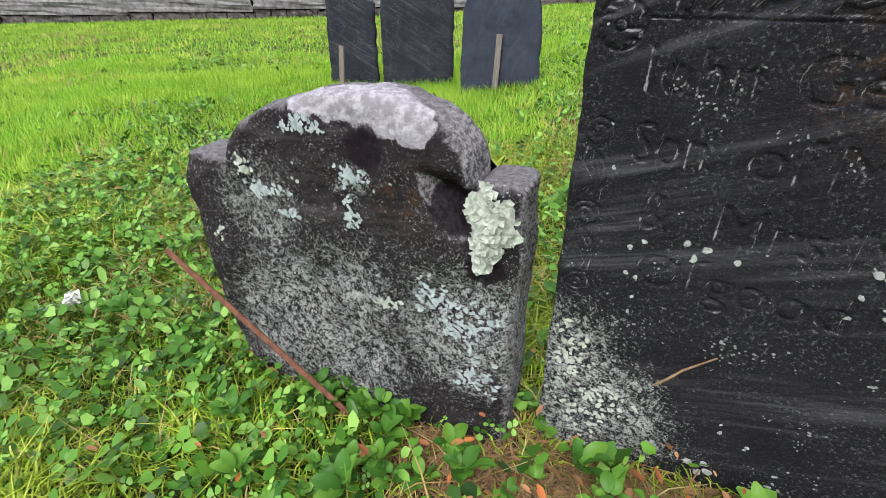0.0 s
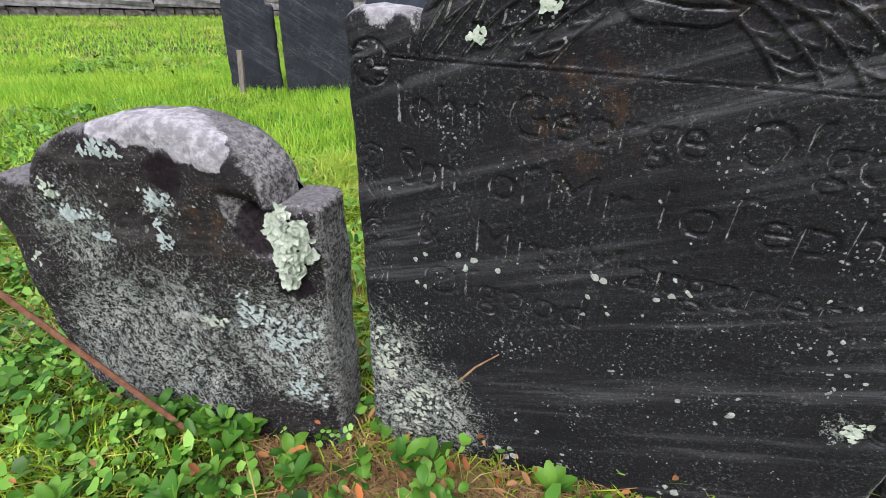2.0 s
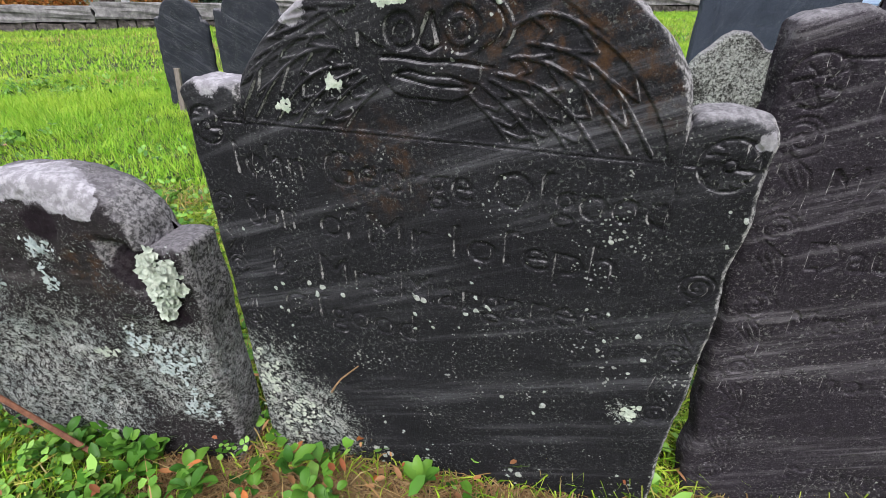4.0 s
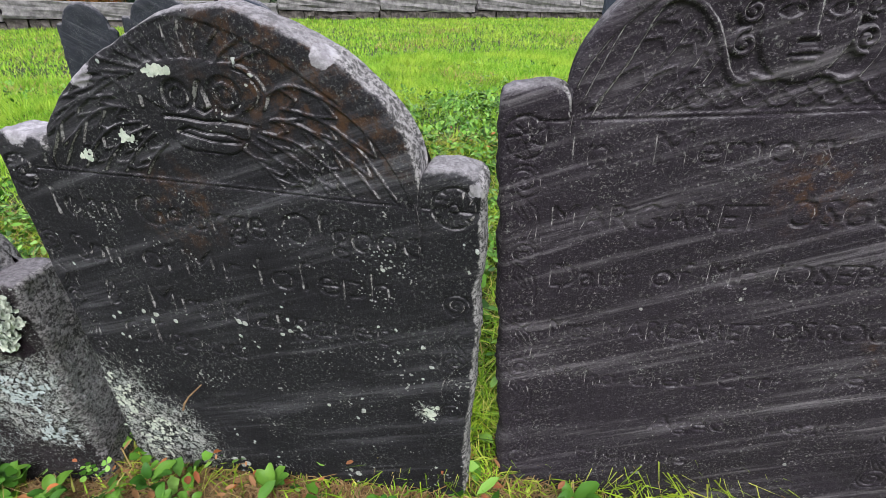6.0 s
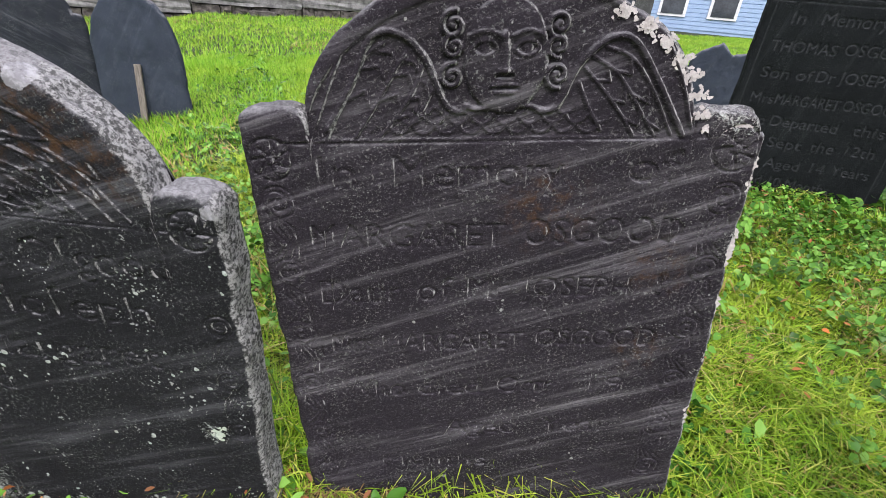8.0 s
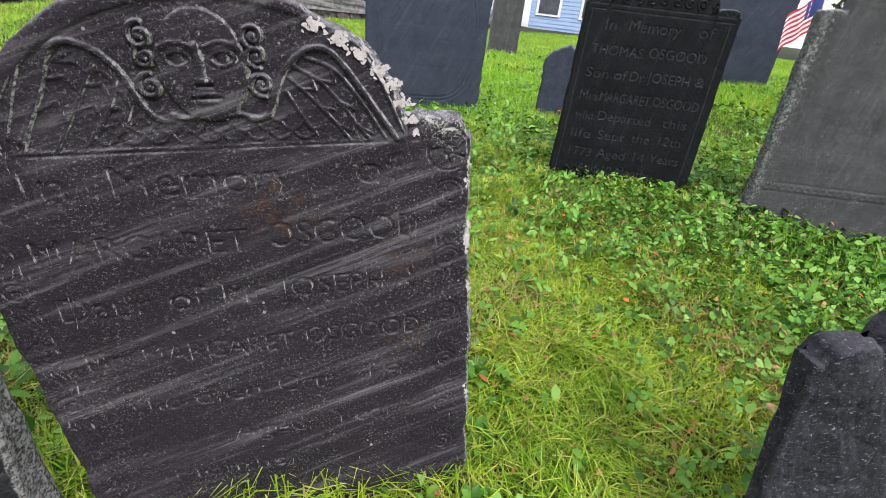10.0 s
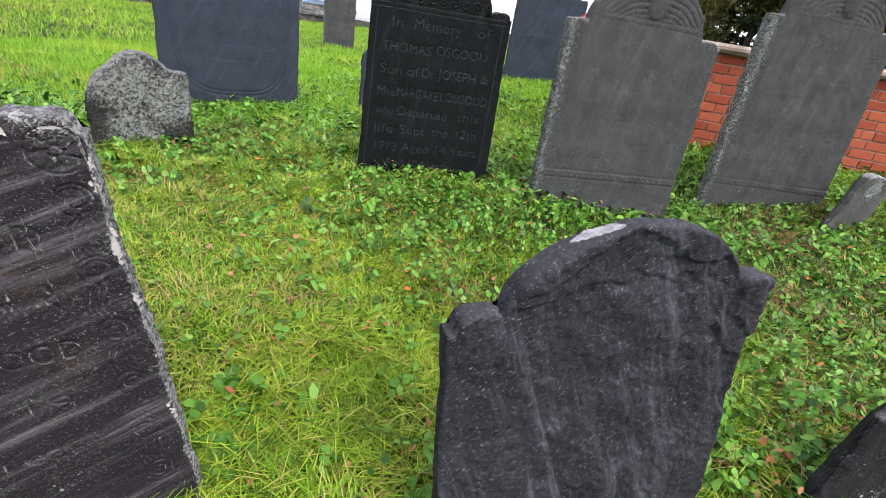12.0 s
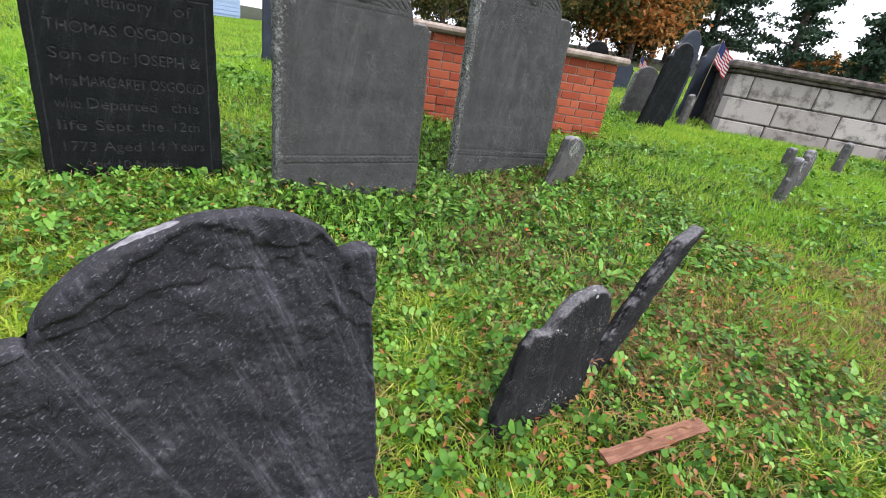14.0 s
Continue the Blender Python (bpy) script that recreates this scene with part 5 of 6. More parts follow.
for i, (x, y, h, mat, lab) in enumerate(((-8.6, 17.0, 1.5, M_ORANGE, "rust-orange shrub behind the wall"), (-7.2, 16.6, 1.3, M_ORANGE, "rust-orange shrub behind the wall"), (-4.4, 17.4, 1.4, M_ORANGE, "rust-orange shrub behind the wall"),
                                         (-2.6, 17.5, 1.6, M_PINE, "clipped dark evergreen shrub"), (1.5, 17.5, 1.3, M_PINE, "clipped dark evergreen shrub"), (4.5, 17.5, 1.2, M_OLIVE, "low olive shrub behind the wall"))):
    g, z = np.random.default_rng(300 + i), lz(x, y)
    bush = new("shrub")
    bush.location = (x, y, z - 0.05)
    tagged(bush, lab, "shrub")
    stems = bmesh.new()
    for k in range(7):
        a = g.uniform(0, math.tau)
        tube_bm(stems, [(0, 0, 0), (0.3 * math.cos(a), 0.3 * math.sin(a), h * 0.5), (0.6 * math.cos(a), 0.6 * math.sin(a), h * 0.85)], [0.03, 0.02, 0.008], 4)
    tagged(part("stems", stems, M_BARK, bush), kind="stuff")
    n = g.normal(0, 1, (90, 3))
    n = n / np.linalg.norm(n, axis=1)[:, None] * g.uniform(0.5, 1, (90, 1)) * np.array((0.95, 0.8, h * 0.45)) + np.array((0, 0, h * 0.5))
    v, f = tufts(n, 0.12, 30, 0.07, 300 + i)
    meshed("foliage", v, f, mat, bush)

# a garden lantern behind the wall
M_IRON = plain("black_iron", (0.015, 0.015, 0.016), (0.04, 0.04, 0.04), 60, 0.5, 0.2)
M_PALE = plain("frosted_pane", (0.62, 0.63, 0.63), (0.72, 0.72, 0.72), 20, 0.3, 0.05)
lantern = new("garden_lantern")
lantern.location = (-4.65, 15.0, lz(-4.65, 15))
tagged(lantern, "black iron garden lantern with pale panes", "lantern")
part("post", tube_bm(bmesh.new(), [(0, 0, 0), (0, 0, 0.34)], [0.03, 0.025], 10), M_IRON, lantern)
part("glass", tube_bm(bmesh.new(), [(0, 0, 0.34), (0, 0, 0.58)], [0.07, 0.11], 6), M_PALE, lantern, "pale glass panes")
part("cap", tube_bm(bmesh.new(), [(0, 0, 0.58), (0, 0, 0.64), (0, 0, 0.72)], [0.14, 0.09, 0.01], 6), M_IRON, lantern)

# a pale blue house far behind
M_CLAP = plain("pale_blue_paint", (0.3, 0.42, 0.6), (0.38, 0.5, 0.68), 3, 0.6, 0.1, stretch=(1, 1, 8))
M_WHITE = plain("white_paint", (0.72, 0.72, 0.72), (0.8, 0.8, 0.8), 5, 0.5, 0.05)
M_GLASS = plain("dark_window", (0.02, 0.025, 0.03), (0.05, 0.06, 0.07), 2, 0.1, 0.02, 0.6)
M_ROOF = plain("roof_shingle", (0.06, 0.06, 0.065), (0.12, 0.12, 0.125), 12, 0.9, 0.3)
house = new("house")
house.matrix_world = pose(17.2, 19.2, 0.75, 0, 0, -50)
tagged(house, "pale blue clapboard house with white trim", "house")
bm = bmesh.new()
box_bm(bm, (0, 0, -0.3), (8, 6, 5))
part("wall", bm, M_CLAP, house)
for i in range(30):
    bm = bmesh.new()
    box_bm(bm, (-0.02, -0.03, 0.05 + i * 0.165), (8.02, 0.01, 0.19 + i * 0.165))
    part("board", bm, M_CLAP, house)
bm = bmesh.new()
bm.faces.new([bm.verts.new(p) for p in ((-0.3, -0.4, 4.9), (8.3, -0.4, 4.9), (8.3, 3, 7.2), (-0.3, 3, 7.2))])
bm.faces.new([bm.verts.new(p) for p in ((-0.3, 3, 7.2), (8.3, 3, 7.2), (8.3, 6.4, 4.9), (-0.3, 6.4, 4.9))])
bmesh.ops.solidify(bm, geom=bm.faces[:], thickness=0.15)
part("roof", bm, M_ROOF, house)
for a, w, z0, z1, name, mat in ((2.1, 1.0, 0.05, 2.1, "door", M_WHITE), (3.6, 0.9, 0.6, 2.1, "window", M_GLASS), (0.5, 0.9, 0.6, 2.1, "window", M_GLASS), (5.6, 0.9, 0.6, 2.1, "window", M_GLASS)):
    bm = bmesh.new()
    box_bm(bm, (a - 0.12, -0.09, z0 - 0.1), (a + w + 0.12, -0.035, z1 + 0.14), 0.01)
    frame_part = part("frame", bm, M_WHITE, house)
    bm = bmesh.new()
    box_bm(bm, (a, -0.11, z0), (a + w, -0.092, z1))
    part(name, bm, mat, house)

# dark cars parked beyond the wall
M_PAINT = plain("dark_car_paint", (0.012, 0.013, 0.016), (0.02, 0.021, 0.025), 3, 0.25, 0.02, 0.5)
M_TYRE = plain("tyre_rubber", (0.012, 0.012, 0.012), (0.025, 0.025, 0.025), 40, 0.85, 0.2)
M_RIM = plain("alloy_rim", (0.35, 0.35, 0.36), (0.45, 0.45, 0.46), 20, 0.35, 0.05, 0.6)


def parked_car(x, y, yaw):
    car = new("car")
    car.matrix_world = pose(x, y, lz(x, y), 0, 0, yaw)
    tagged(car, "dark parked car beyond the boundary wall", "car", "parked cars")
    bm = bmesh.new()
    side = [(-2.1, 0.35), (-2.15, 0.75), (-1.95, 0.98), (-1.5, 1.05), (-1.0, 1.42), (0.35, 1.46), (1.0, 1.05), (1.9, 0.9), (2.15, 0.65), (2.1, 0.32)]
    lo, hi = [bm.verts.new((a, -0.86, b)) for a, b in side], [bm.verts.new((a, 0.86, b)) for a, b in side]
    bm.faces.new(lo)
    bm.faces.new(hi[::-1])
    for i in range(len(side)):
        j = (i + 1) % len(side)
        bm.faces.new((lo[j], lo[i], hi[i], hi[j]))
    bmesh.ops.recalc_face_normals(bm, faces=bm.faces[:])
    bmesh.ops.bevel(bm, geom=bm.edges[:], offset=0.06, segments=2, affect="EDGES")
    part("body", bm, M_PAINT, car, smooth=True)
    for v in (-0.868, 0.868):
        for a, b in ((-1.15, -0.35), (-0.25, 0.5)):
            bm = bmesh.new()
            box_bm(bm, (a, v - 0.006, 1.05), (b, v + 0.006, 1.34), 0.004)
            part("window", bm, M_GLASS, car)
        for a in (-1.35, 1.32):
            wheel = part("wheel", tube_bm(bmesh.new(), [(a, v * 0.82, 0.33), (a, v * 0.86, 0.33), (a, v, 0.33), (a, v * 1.03, 0.33)], [0.3, 0.33, 0.33, 0.3], 24), M_TYRE, car)
            part("rim", tube_bm(bmesh.new(), [(a, v * 1.0, 0.33), (a, v * 1.045, 0.33)], [0.21, 0.19], 16), M_RIM, wheel)
    for b in (-0.6, 0.6):
        bm = bmesh.new()
        box_bm(bm, (-2.17, b - 0.16, 0.74), (-2.1, b + 0.16, 0.86), 0.01)
        part("tail_light", bm, M_TAIL, car, "red tail light")


M_TAIL = plain("red_lamp", (0.3, 0.01, 0.012), (0.4, 0.02, 0.02), 20, 0.3, 0.02, 0.5)
parked_car(0.5, 21.0, 178)
parked_car(13.3, 19.6, 4)

# ---- flags on sticks ----
M_STICK = plain("flag_stick", (0.3, 0.22, 0.12), (0.42, 0.32, 0.2), 30, 0.7, 0.2)
M_RED = plain("flag_red", (0.5, 0.03, 0.04), (0.6, 0.05, 0.06), 20, 0.75, 0.1)
M_BLUE = plain("flag_blue", (0.03, 0.045, 0.16), (0.04, 0.06, 0.2), 20, 0.75, 0.1)
M_CLOTH = plain("flag_white", (0.7, 0.7, 0.7), (0.78, 0.78, 0.78), 20, 0.75, 0.1)


def flag(x, y, z, high, w, h, yaw, roll):
    """A small cloth flag hanging from a leaning stick."""
    ob = new("grave_flag")
    ob.matrix_world = pose(x, y, z, 0, roll, yaw)
    tagged(ob, "small red, white and blue cloth flag on a thin stick", "flag", "grave flags")
    part("stick", tube_bm(bmesh.new(), [(0, 0, -0.1), (0, 0, high)], [0.006, 0.005], 6), M_STICK, ob)
    def cloth(name, a, b, c, d, mat, proud):
        n = 9
        v, f = [], []
        for i in range(n):
            for j in range(2):
                s, t = a + (b - a) * i / (n - 1), c + (d - c) * j
                wave = 0.02 * math.sin(s * 38) * (0.3 + s / w)
                v.append((0.006 + s * 0.86, wave - proud, high - 0.02 - h + t - 0.55 * s))
        for i in range(n - 1):
            f.append((2 * i, 2 * i + 2, 2 * i + 3, 2 * i + 1))
        k = len(v)
        v += [(p[0], p[1] + 0.0015 + 2 * proud, p[2]) for p in v]
        f += [tuple(q + k for q in reversed(p)) for p in f]
        meshed(name, v, f, mat, ob)
    for i in range(13):
        cloth("stripe", 0, w, h * i / 13, h * (i + 1) / 13, M_CLOTH if i % 2 else M_RED, 0)
    cloth("canton", 0, w * 0.42, h * 6 / 13, h, M_BLUE, 0.003)


flag(10.3, -3.45, lz(10.3, -3.45), 1.3, 0.36, 0.3, -150, 6)
flag(6.95, 1.2, lz(6.95, 1.2), 1.05, 0.36, 0.3, 140, 8)
flag(14.0, -3.0, lz(14, -3), 0.9, 0.34, 0.25, -150, 0)
M_BRONZE = plain("bronze_green", (0.03, 0.07, 0.065), (0.07, 0.13, 0.12), 40, 0.55, 0.3)
marker = new("grave_marker")
marker.matrix_world = pose(6.8, 1.15, lz(6.8, 1.15), 0, 4, -40)
tagged(marker, "green bronze grave marker on a rod", "grave marker")
part("rod", tube_bm(bmesh.new(), [(0, 0, -0.1), (0, 0, 0.55)], [0.008, 0.008], 8), M_BRONZE, marker)
bm = bmesh.new()
bmesh.ops.create_cone(bm, cap_ends=True, segments=24, radius1=0.07, radius2=0.07, depth=0.02, matrix=pose(0, 0, 0.6, 90))
part("disc", bm, M_BRONZE, marker)
for i in range(8):
    bm = bmesh.new()
    box_bm(bm, (-0.012, -0.014, 0.06), (0.012, 0.014, 0.105), 0.004)
    k = part("ray", bm, M_BRONZE, marker)
    k.matrix_basis = pose(0, 0, 0.6, 0, i * 45, 0)

# ---- wooden and iron odds and ends ----
M_RUST = plain("rusty_iron", (0.1, 0.04, 0.022), (0.2, 0.09, 0.05), 50, 0.8, 0.5)
M_WOOD = plain("bare_split_wood", (0.14, 0.055, 0.03), (0.3, 0.15, 0.09), 14, 0.7, 0.4, stretch=(1, 12, 12))
M_STAKE = plain("grey_stake_wood", (0.13, 0.11, 0.09), (0.24, 0.21, 0.18), 14, 0.85, 0.4, stretch=(12, 12, 1))
bm = bmesh.new()
box_bm(bm, (-0.006, -0.003, -0.06), (0.006, 0.003, 0.45), 0.0015)
strip = part("iron_strip", bm, M_RUST)
strip.matrix_world = look((-0.24, 0.695, 0.12), (-0.575, 0.845, 0.375)) @ pose(0, 0, 0, 0, 180, 60)
tagged(strip, "rusty flat iron strip leaning across the lichen-covered gravestone", "iron strip")
bm = bmesh.new()
box_bm(bm, (0, -0.026, 0), (0.44, 0.026, 0.009))
bmesh.ops.subdivide_edges(bm, edges=[e for e in bm.edges if abs(e.verts[0].co.x - e.verts[1].co.x) > 0.1], cuts=14)
for v in bm.verts:
    v.co.y += 0.008 * noise.noise(Vector((v.co.x * 16, v.co.y * 20, 1))) - (0.007 if v.co.x < 0.2 and v.co.y > 0 else 0)
plank = part("wood_plank", bm, M_WOOD)
plank.matrix_world = pose(2.53, -1.47, lz(2.55, -1.5) + 0.08, 12, 0, -52)
tagged(plank, "split reddish-brown wooden board lying in the grass", "board")
for x, y, h, roll in ((-0.915, 4.42, 0.34, 2), (0.4, 3.8, 0.4, 2)):
    bm = bmesh.new()
    box_bm(bm, (-0.022, -0.015, -0.1), (0.022, 0.015, h), 0.004)
    stake = part("wooden_stake", bm, M_STAKE)
    stake.matrix_world = pose(x, y, lz(x, y) + 0.02, -6, roll, -10)
    tagged(stake, "grey weathered wooden stake propped against a gravestone", "stake", "stakes")

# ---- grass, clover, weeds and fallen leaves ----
# Near-black first tones of grass and clover put the gaps' shade into leaf colour.
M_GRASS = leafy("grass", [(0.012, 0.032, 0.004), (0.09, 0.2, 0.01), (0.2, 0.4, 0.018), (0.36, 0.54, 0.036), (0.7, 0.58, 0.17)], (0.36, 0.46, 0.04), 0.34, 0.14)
M_GRASS_FAR = leafy("grass_far", [(0.1, 0.27, 0.018), (0.2, 0.45, 0.028), (0.31, 0.56, 0.04), (0.48, 0.6, 0.1)], (0.4, 0.5, 0.06), 0.5, 0.35, False, False)
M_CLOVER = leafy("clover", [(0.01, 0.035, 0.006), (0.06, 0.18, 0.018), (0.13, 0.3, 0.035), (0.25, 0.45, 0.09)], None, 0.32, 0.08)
M_DEAD = leafy("dead_grass", [(0.16, 0.08, 0.035), (0.24, 0.145, 0.06), (0.38, 0.27, 0.13), (0.07, 0.035, 0.02)], None, 0.8, 0.1)
M_STRAW = leafy("straw", [(0.3, 0.17, 0.06), (0.42, 0.3, 0.12), (0.52, 0.42, 0.2)], None, 0.7, 0.15)
M_LITTER = leafy("leaf_litter", [(0.3, 0.08, 0.03), (0.22, 0.1, 0.045), (0.36, 0.2, 0.09), (0.42, 0.13, 0.03)], None, 0.7, 0.1)
M_WEED = leafy("weed_leaf", [(0.04, 0.13, 0.018), (0.075, 0.2, 0.024), (0.15, 0.31, 0.04)], None, 0.4, 0.2, True)


def scatter(g, n, x0, x1, y0, y1, keep=None):
    """n places over a stretch of the plan, thinned by keep(x, y)."""
    x, y = g.uniform(x0, x1, n), g.uniform(y0, y1, n)
    if keep is not None:
        k = g.uniform(0, 1, n) < keep(x, y)
        x, y = x[k], y[k]
    return x, y


def drift(x, y):
    """Where clover takes over from grass: 0 to 1."""
    c = 0.5 + 0.55 * fbm(x, y, 0.9, 77, 3)
    c = c + 0.35 * smooth(-x, 0.1, 1.0) * smooth(-y, -3.0, -1.6) + 0.35 * smooth(x, 2.2, 3.0) * smooth(y, -3.0, -2.2) * smooth(-y, -1.2, 0.2)
    c = c + 0.3 * np.exp(-((x - 2.6) ** 2 + (y - 1.6) ** 2) / 0.5) - 0.55 * np.exp(-((x - 2.2) ** 2 / 0.5 + (y - 0.2) ** 2 / 0.9)) - 0.35 * smooth(y, 3.0, 4.5)
    return np.clip(c, 0.16, 1)


def blades(name, x, y, high, wide, lie, seed, mat, fine=True, label="", lift=0.0):
    """Curved grass blades as one mesh."""
    g, n = np.random.default_rng(seed), len(x)
    z = land(x, y) - 0.004 + lift
    a = 5.0 * fbm(x, y, 3.0, seed + 40, 2) + g.normal(0, 1.7, n)
    h = high * g.uniform(0.5, 1.3, n)
    w = wide * g.uniform(0.6, 1.3, n)
    r = lie * h * g.uniform(0.2, 1.5, n)
    dx, dy = np.cos(a), np.sin(a)
    b = a + g.uniform(1.0, 2.1, n)
    sx, sy = np.cos(b) * w / 2, np.sin(b) * w / 2
    base = np.stack([x, y, z], -1)
    mid = np.stack([x + dx * r * 0.35, y + dy * r * 0.35, z + h * 0.62], -1)
    tip = np.stack([x + dx * r, y + dy * r, z + h * np.clip(1.0 - 0.35 * r / h * 0.5, 0.25, 1)], -1)
    side = np.stack([sx, sy, sx * 0], -1)
    if fine:
        v = np.stack([base - side, base + side, mid + side * 0.85, mid - side * 0.85, tip], 1).reshape(-1, 3)
        i = np.arange(n)[:, None] * 5
        f = np.concatenate([i + [0, 1, 2], i + [0, 2, 3], i + [3, 2, 4]], 1).reshape(-1, 3)
    else:
        v = np.stack([base - side, base + side, tip], 1).reshape(-1, 3)
        f = np.arange(3 * n).reshape(-1, 3)
    return tagged(meshed(name, v, f, mat), label, "grass", kind="stuff")


def trefoils(name, x, y, high, size, seed, mat, label, fine=True):
    """Clover: three folded leaflets at the head of each stalk."""
    g, n = np.random.default_rng(seed), len(x)
    z = land(x, y) + high * g.uniform(0.35, 1.25, n)
    a0, s = g.uniform(0, math.tau, n), size * g.uniform(0.35, 1.55, n)
    tx, ty = g.normal(0, 0.55, n), g.normal(0, 0.55, n)
    out = []
    shape = ((0.06, 0, 0.0), (0.5, 0.46, 0.12), (0.92, 0.36, 0.1), (0.98, 0, -0.02), (0.92, -0.36, 0.1), (0.5, -0.46, 0.12)) if fine else ((0.05, 0, 0), (0.62, 0.5, 0.12), (1.0, 0, 0), (0.62, -0.5, 0.12))
    for k in range(3):
        a = a0 + k * math.tau / 3 + g.normal(0, 0.15, n)
        dip = g.uniform(-0.35, 0.25, n)
        for u, w, e in shape:
            px, py = s * (u * np.cos(a) - w * np.sin(a)), s * (u * np.sin(a) + w * np.cos(a))
            out.append(np.stack([x + px, y + py, z + s * e + s * u * dip + px * tx + py * ty], -1))
    m = len(shape)
    v = np.stack(out, 1).reshape(-1, 3)
    i = np.arange(n * 3)[:, None] * m
    tri = ([0, 1, 2], [0, 2, 3], [0, 3, 4], [0, 4, 5]) if fine else ([0, 1, 2], [0, 2, 3])
    f = np.concatenate([i + t for t in tri], 1).reshape(-1, 3)
    return tagged(meshed(name, v, f, mat), label, "clover", kind="stuff")


def strip_of(x, y, ax, ay, bx, by, w):
    """1 along the line from a to b, falling to 0 at w from it."""
    t = np.clip(((x - ax) * (bx - ax) + (y - ay) * (by - ay)) / ((bx - ax) ** 2 + (by - ay) ** 2), 0, 1)
    return 1 - smooth(np.hypot(x - ax - t * (bx - ax), y - ay - t * (by - ay)), 0.0, w)


def bare(x, y):
    """Where brown needles cover the ground at the foot of the front stones."""
    return np.maximum(strip_of(x, y, 0.0, 0.58, 0.95, 0.13, 0.2), np.maximum(0.7 * strip_of(x, y, 2.85, -1.55, 3.2, -1.75, 0.45), 0.75 * strip_of(x, y, 0.9, 0.2, 1.6, -0.11, 0.12)))


def ahead(x, y):
    """The part of the ground that lies before the stones; the rest behind the path is grown thinner."""
    return np.where((y > -1.6 - 0.58 * (x - 1.46)) & (x > -0.95 * y - 0.9), 1.0, 0.5)


g = np.random.default_rng(11)
NEAR, MID, FAR = (-1.9, 3.6, -2.6, 2.4), (-4.5, 9.5, -6.5, 6.5), (-16, 26, -12, 13.3)
inside = lambda b: (lambda x, y: (x > b[0]) & (x < b[1]) & (y > b[2]) & (y < b[3]))
x, y = scatter(g, 560000, *NEAR, lambda x, y: ahead(x, y) * np.clip(1.25 - 0.8 * drift(x, y), 0.6, 1) * (1 - 0.85 * bare(x, y)))
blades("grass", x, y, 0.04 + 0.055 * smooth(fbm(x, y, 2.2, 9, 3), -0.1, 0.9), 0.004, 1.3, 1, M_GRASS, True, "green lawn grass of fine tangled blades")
x, y = scatter(g, 900000, *MID, lambda x, y: ahead(x, y) * (~inside(NEAR)(x, y)) * np.clip(1.15 - 0.8 * drift(x, y), 0.3, 1))
blades("grass", x, y, 0.075 + 0.03 * fbm(x, y, 1.2, 9, 3), 0.0075, 0.8, 2, M_GRASS_FAR, False, "green lawn grass farther off")
x, y = scatter(g, 520000, *FAR, lambda x, y: ahead(x, y) * ~inside(MID)(x, y))
blades("grass", x, y, 0.08, 0.017, 0.8, 3, M_GRASS_FAR, False, "green lawn grass up to the wall")
x, y = scatter(g, 34000, *NEAR, lambda x, y: ahead(x, y) * (strip_of(x, y, 0.0, 0.0, 1.46, -1.08, 0.4) < 0.05) * drift(x, y) ** 1.6 * (1 - 0.9 * bare(x, y)))
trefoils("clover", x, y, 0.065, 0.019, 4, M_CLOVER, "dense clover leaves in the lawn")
x, y = scatter(g, 110000, *MID, lambda x, y: ahead(x, y) * (~inside(NEAR)(x, y)) * drift(x, y) ** 3)
trefoils("clover", x, y, 0.055, 0.024, 5, M_CLOVER, "clover patches farther off", False)


def ovals(name, x, y, high, size, seed, mat, label):
    """Single oval weed leaves, folded along the midrib and tilted every way."""
    g, n = np.random.default_rng(seed), len(x)
    z = land(x, y) + high * g.uniform(0.2, 1.2, n)
    a, s, dip, roll = g.uniform(0, math.tau, n), size * g.uniform(0.5, 1.5, n), g.normal(0.1, 0.35, n), g.normal(0, 0.35, n)
    out = []
    for u, w, e in ((0, 0, 0), (0.3, 0.2, 0.06), (0.7, 0.19, 0.03), (1, 0, -0.08), (0.7, -0.19, 0.03), (0.3, -0.2, 0.06)):
        out.append(np.stack([x + s * (u * np.cos(a) - w * np.sin(a)), y + s * (u * np.sin(a) + w * np.cos(a)), z + s * (e + u * dip + w * roll)], -1))
    i = np.arange(n)[:, None] * 6
    f = np.concatenate([i + t for t in ([0, 1, 2], [0, 2, 3], [0, 3, 4], [0, 4, 5])], 1).reshape(-1, 3)
    return tagged(meshed(name, np.stack(out, 1).reshape(-1, 3), f, mat), label, "weeds", kind="stuff")


def dry(x, y):
    d = np.maximum(strip_of(x, y, 0.1, 0.55, 0.95, 0.12, 0.16), 0.5 * strip_of(x, y, 0.9, 0.18, 1.6, -0.12, 0.09))
    d = np.maximum(d, 0.9 * strip_of(x, y, 4.7, -0.9, 5.1, -1.0, 0.35))
    d = np.maximum(d, 0.6 * strip_of(x, y, 2.9, -1.7, 3.2, -1.5, 0.3))
    d = np.maximum(d, 0.5 * strip_of(x, y, 3.3, -2.3, 4.2, -2.5, 0.4))
    return np.maximum(d, 0.3 * smooth(fbm(x, y, 2.1, 33, 4), 0.0, 0.7))


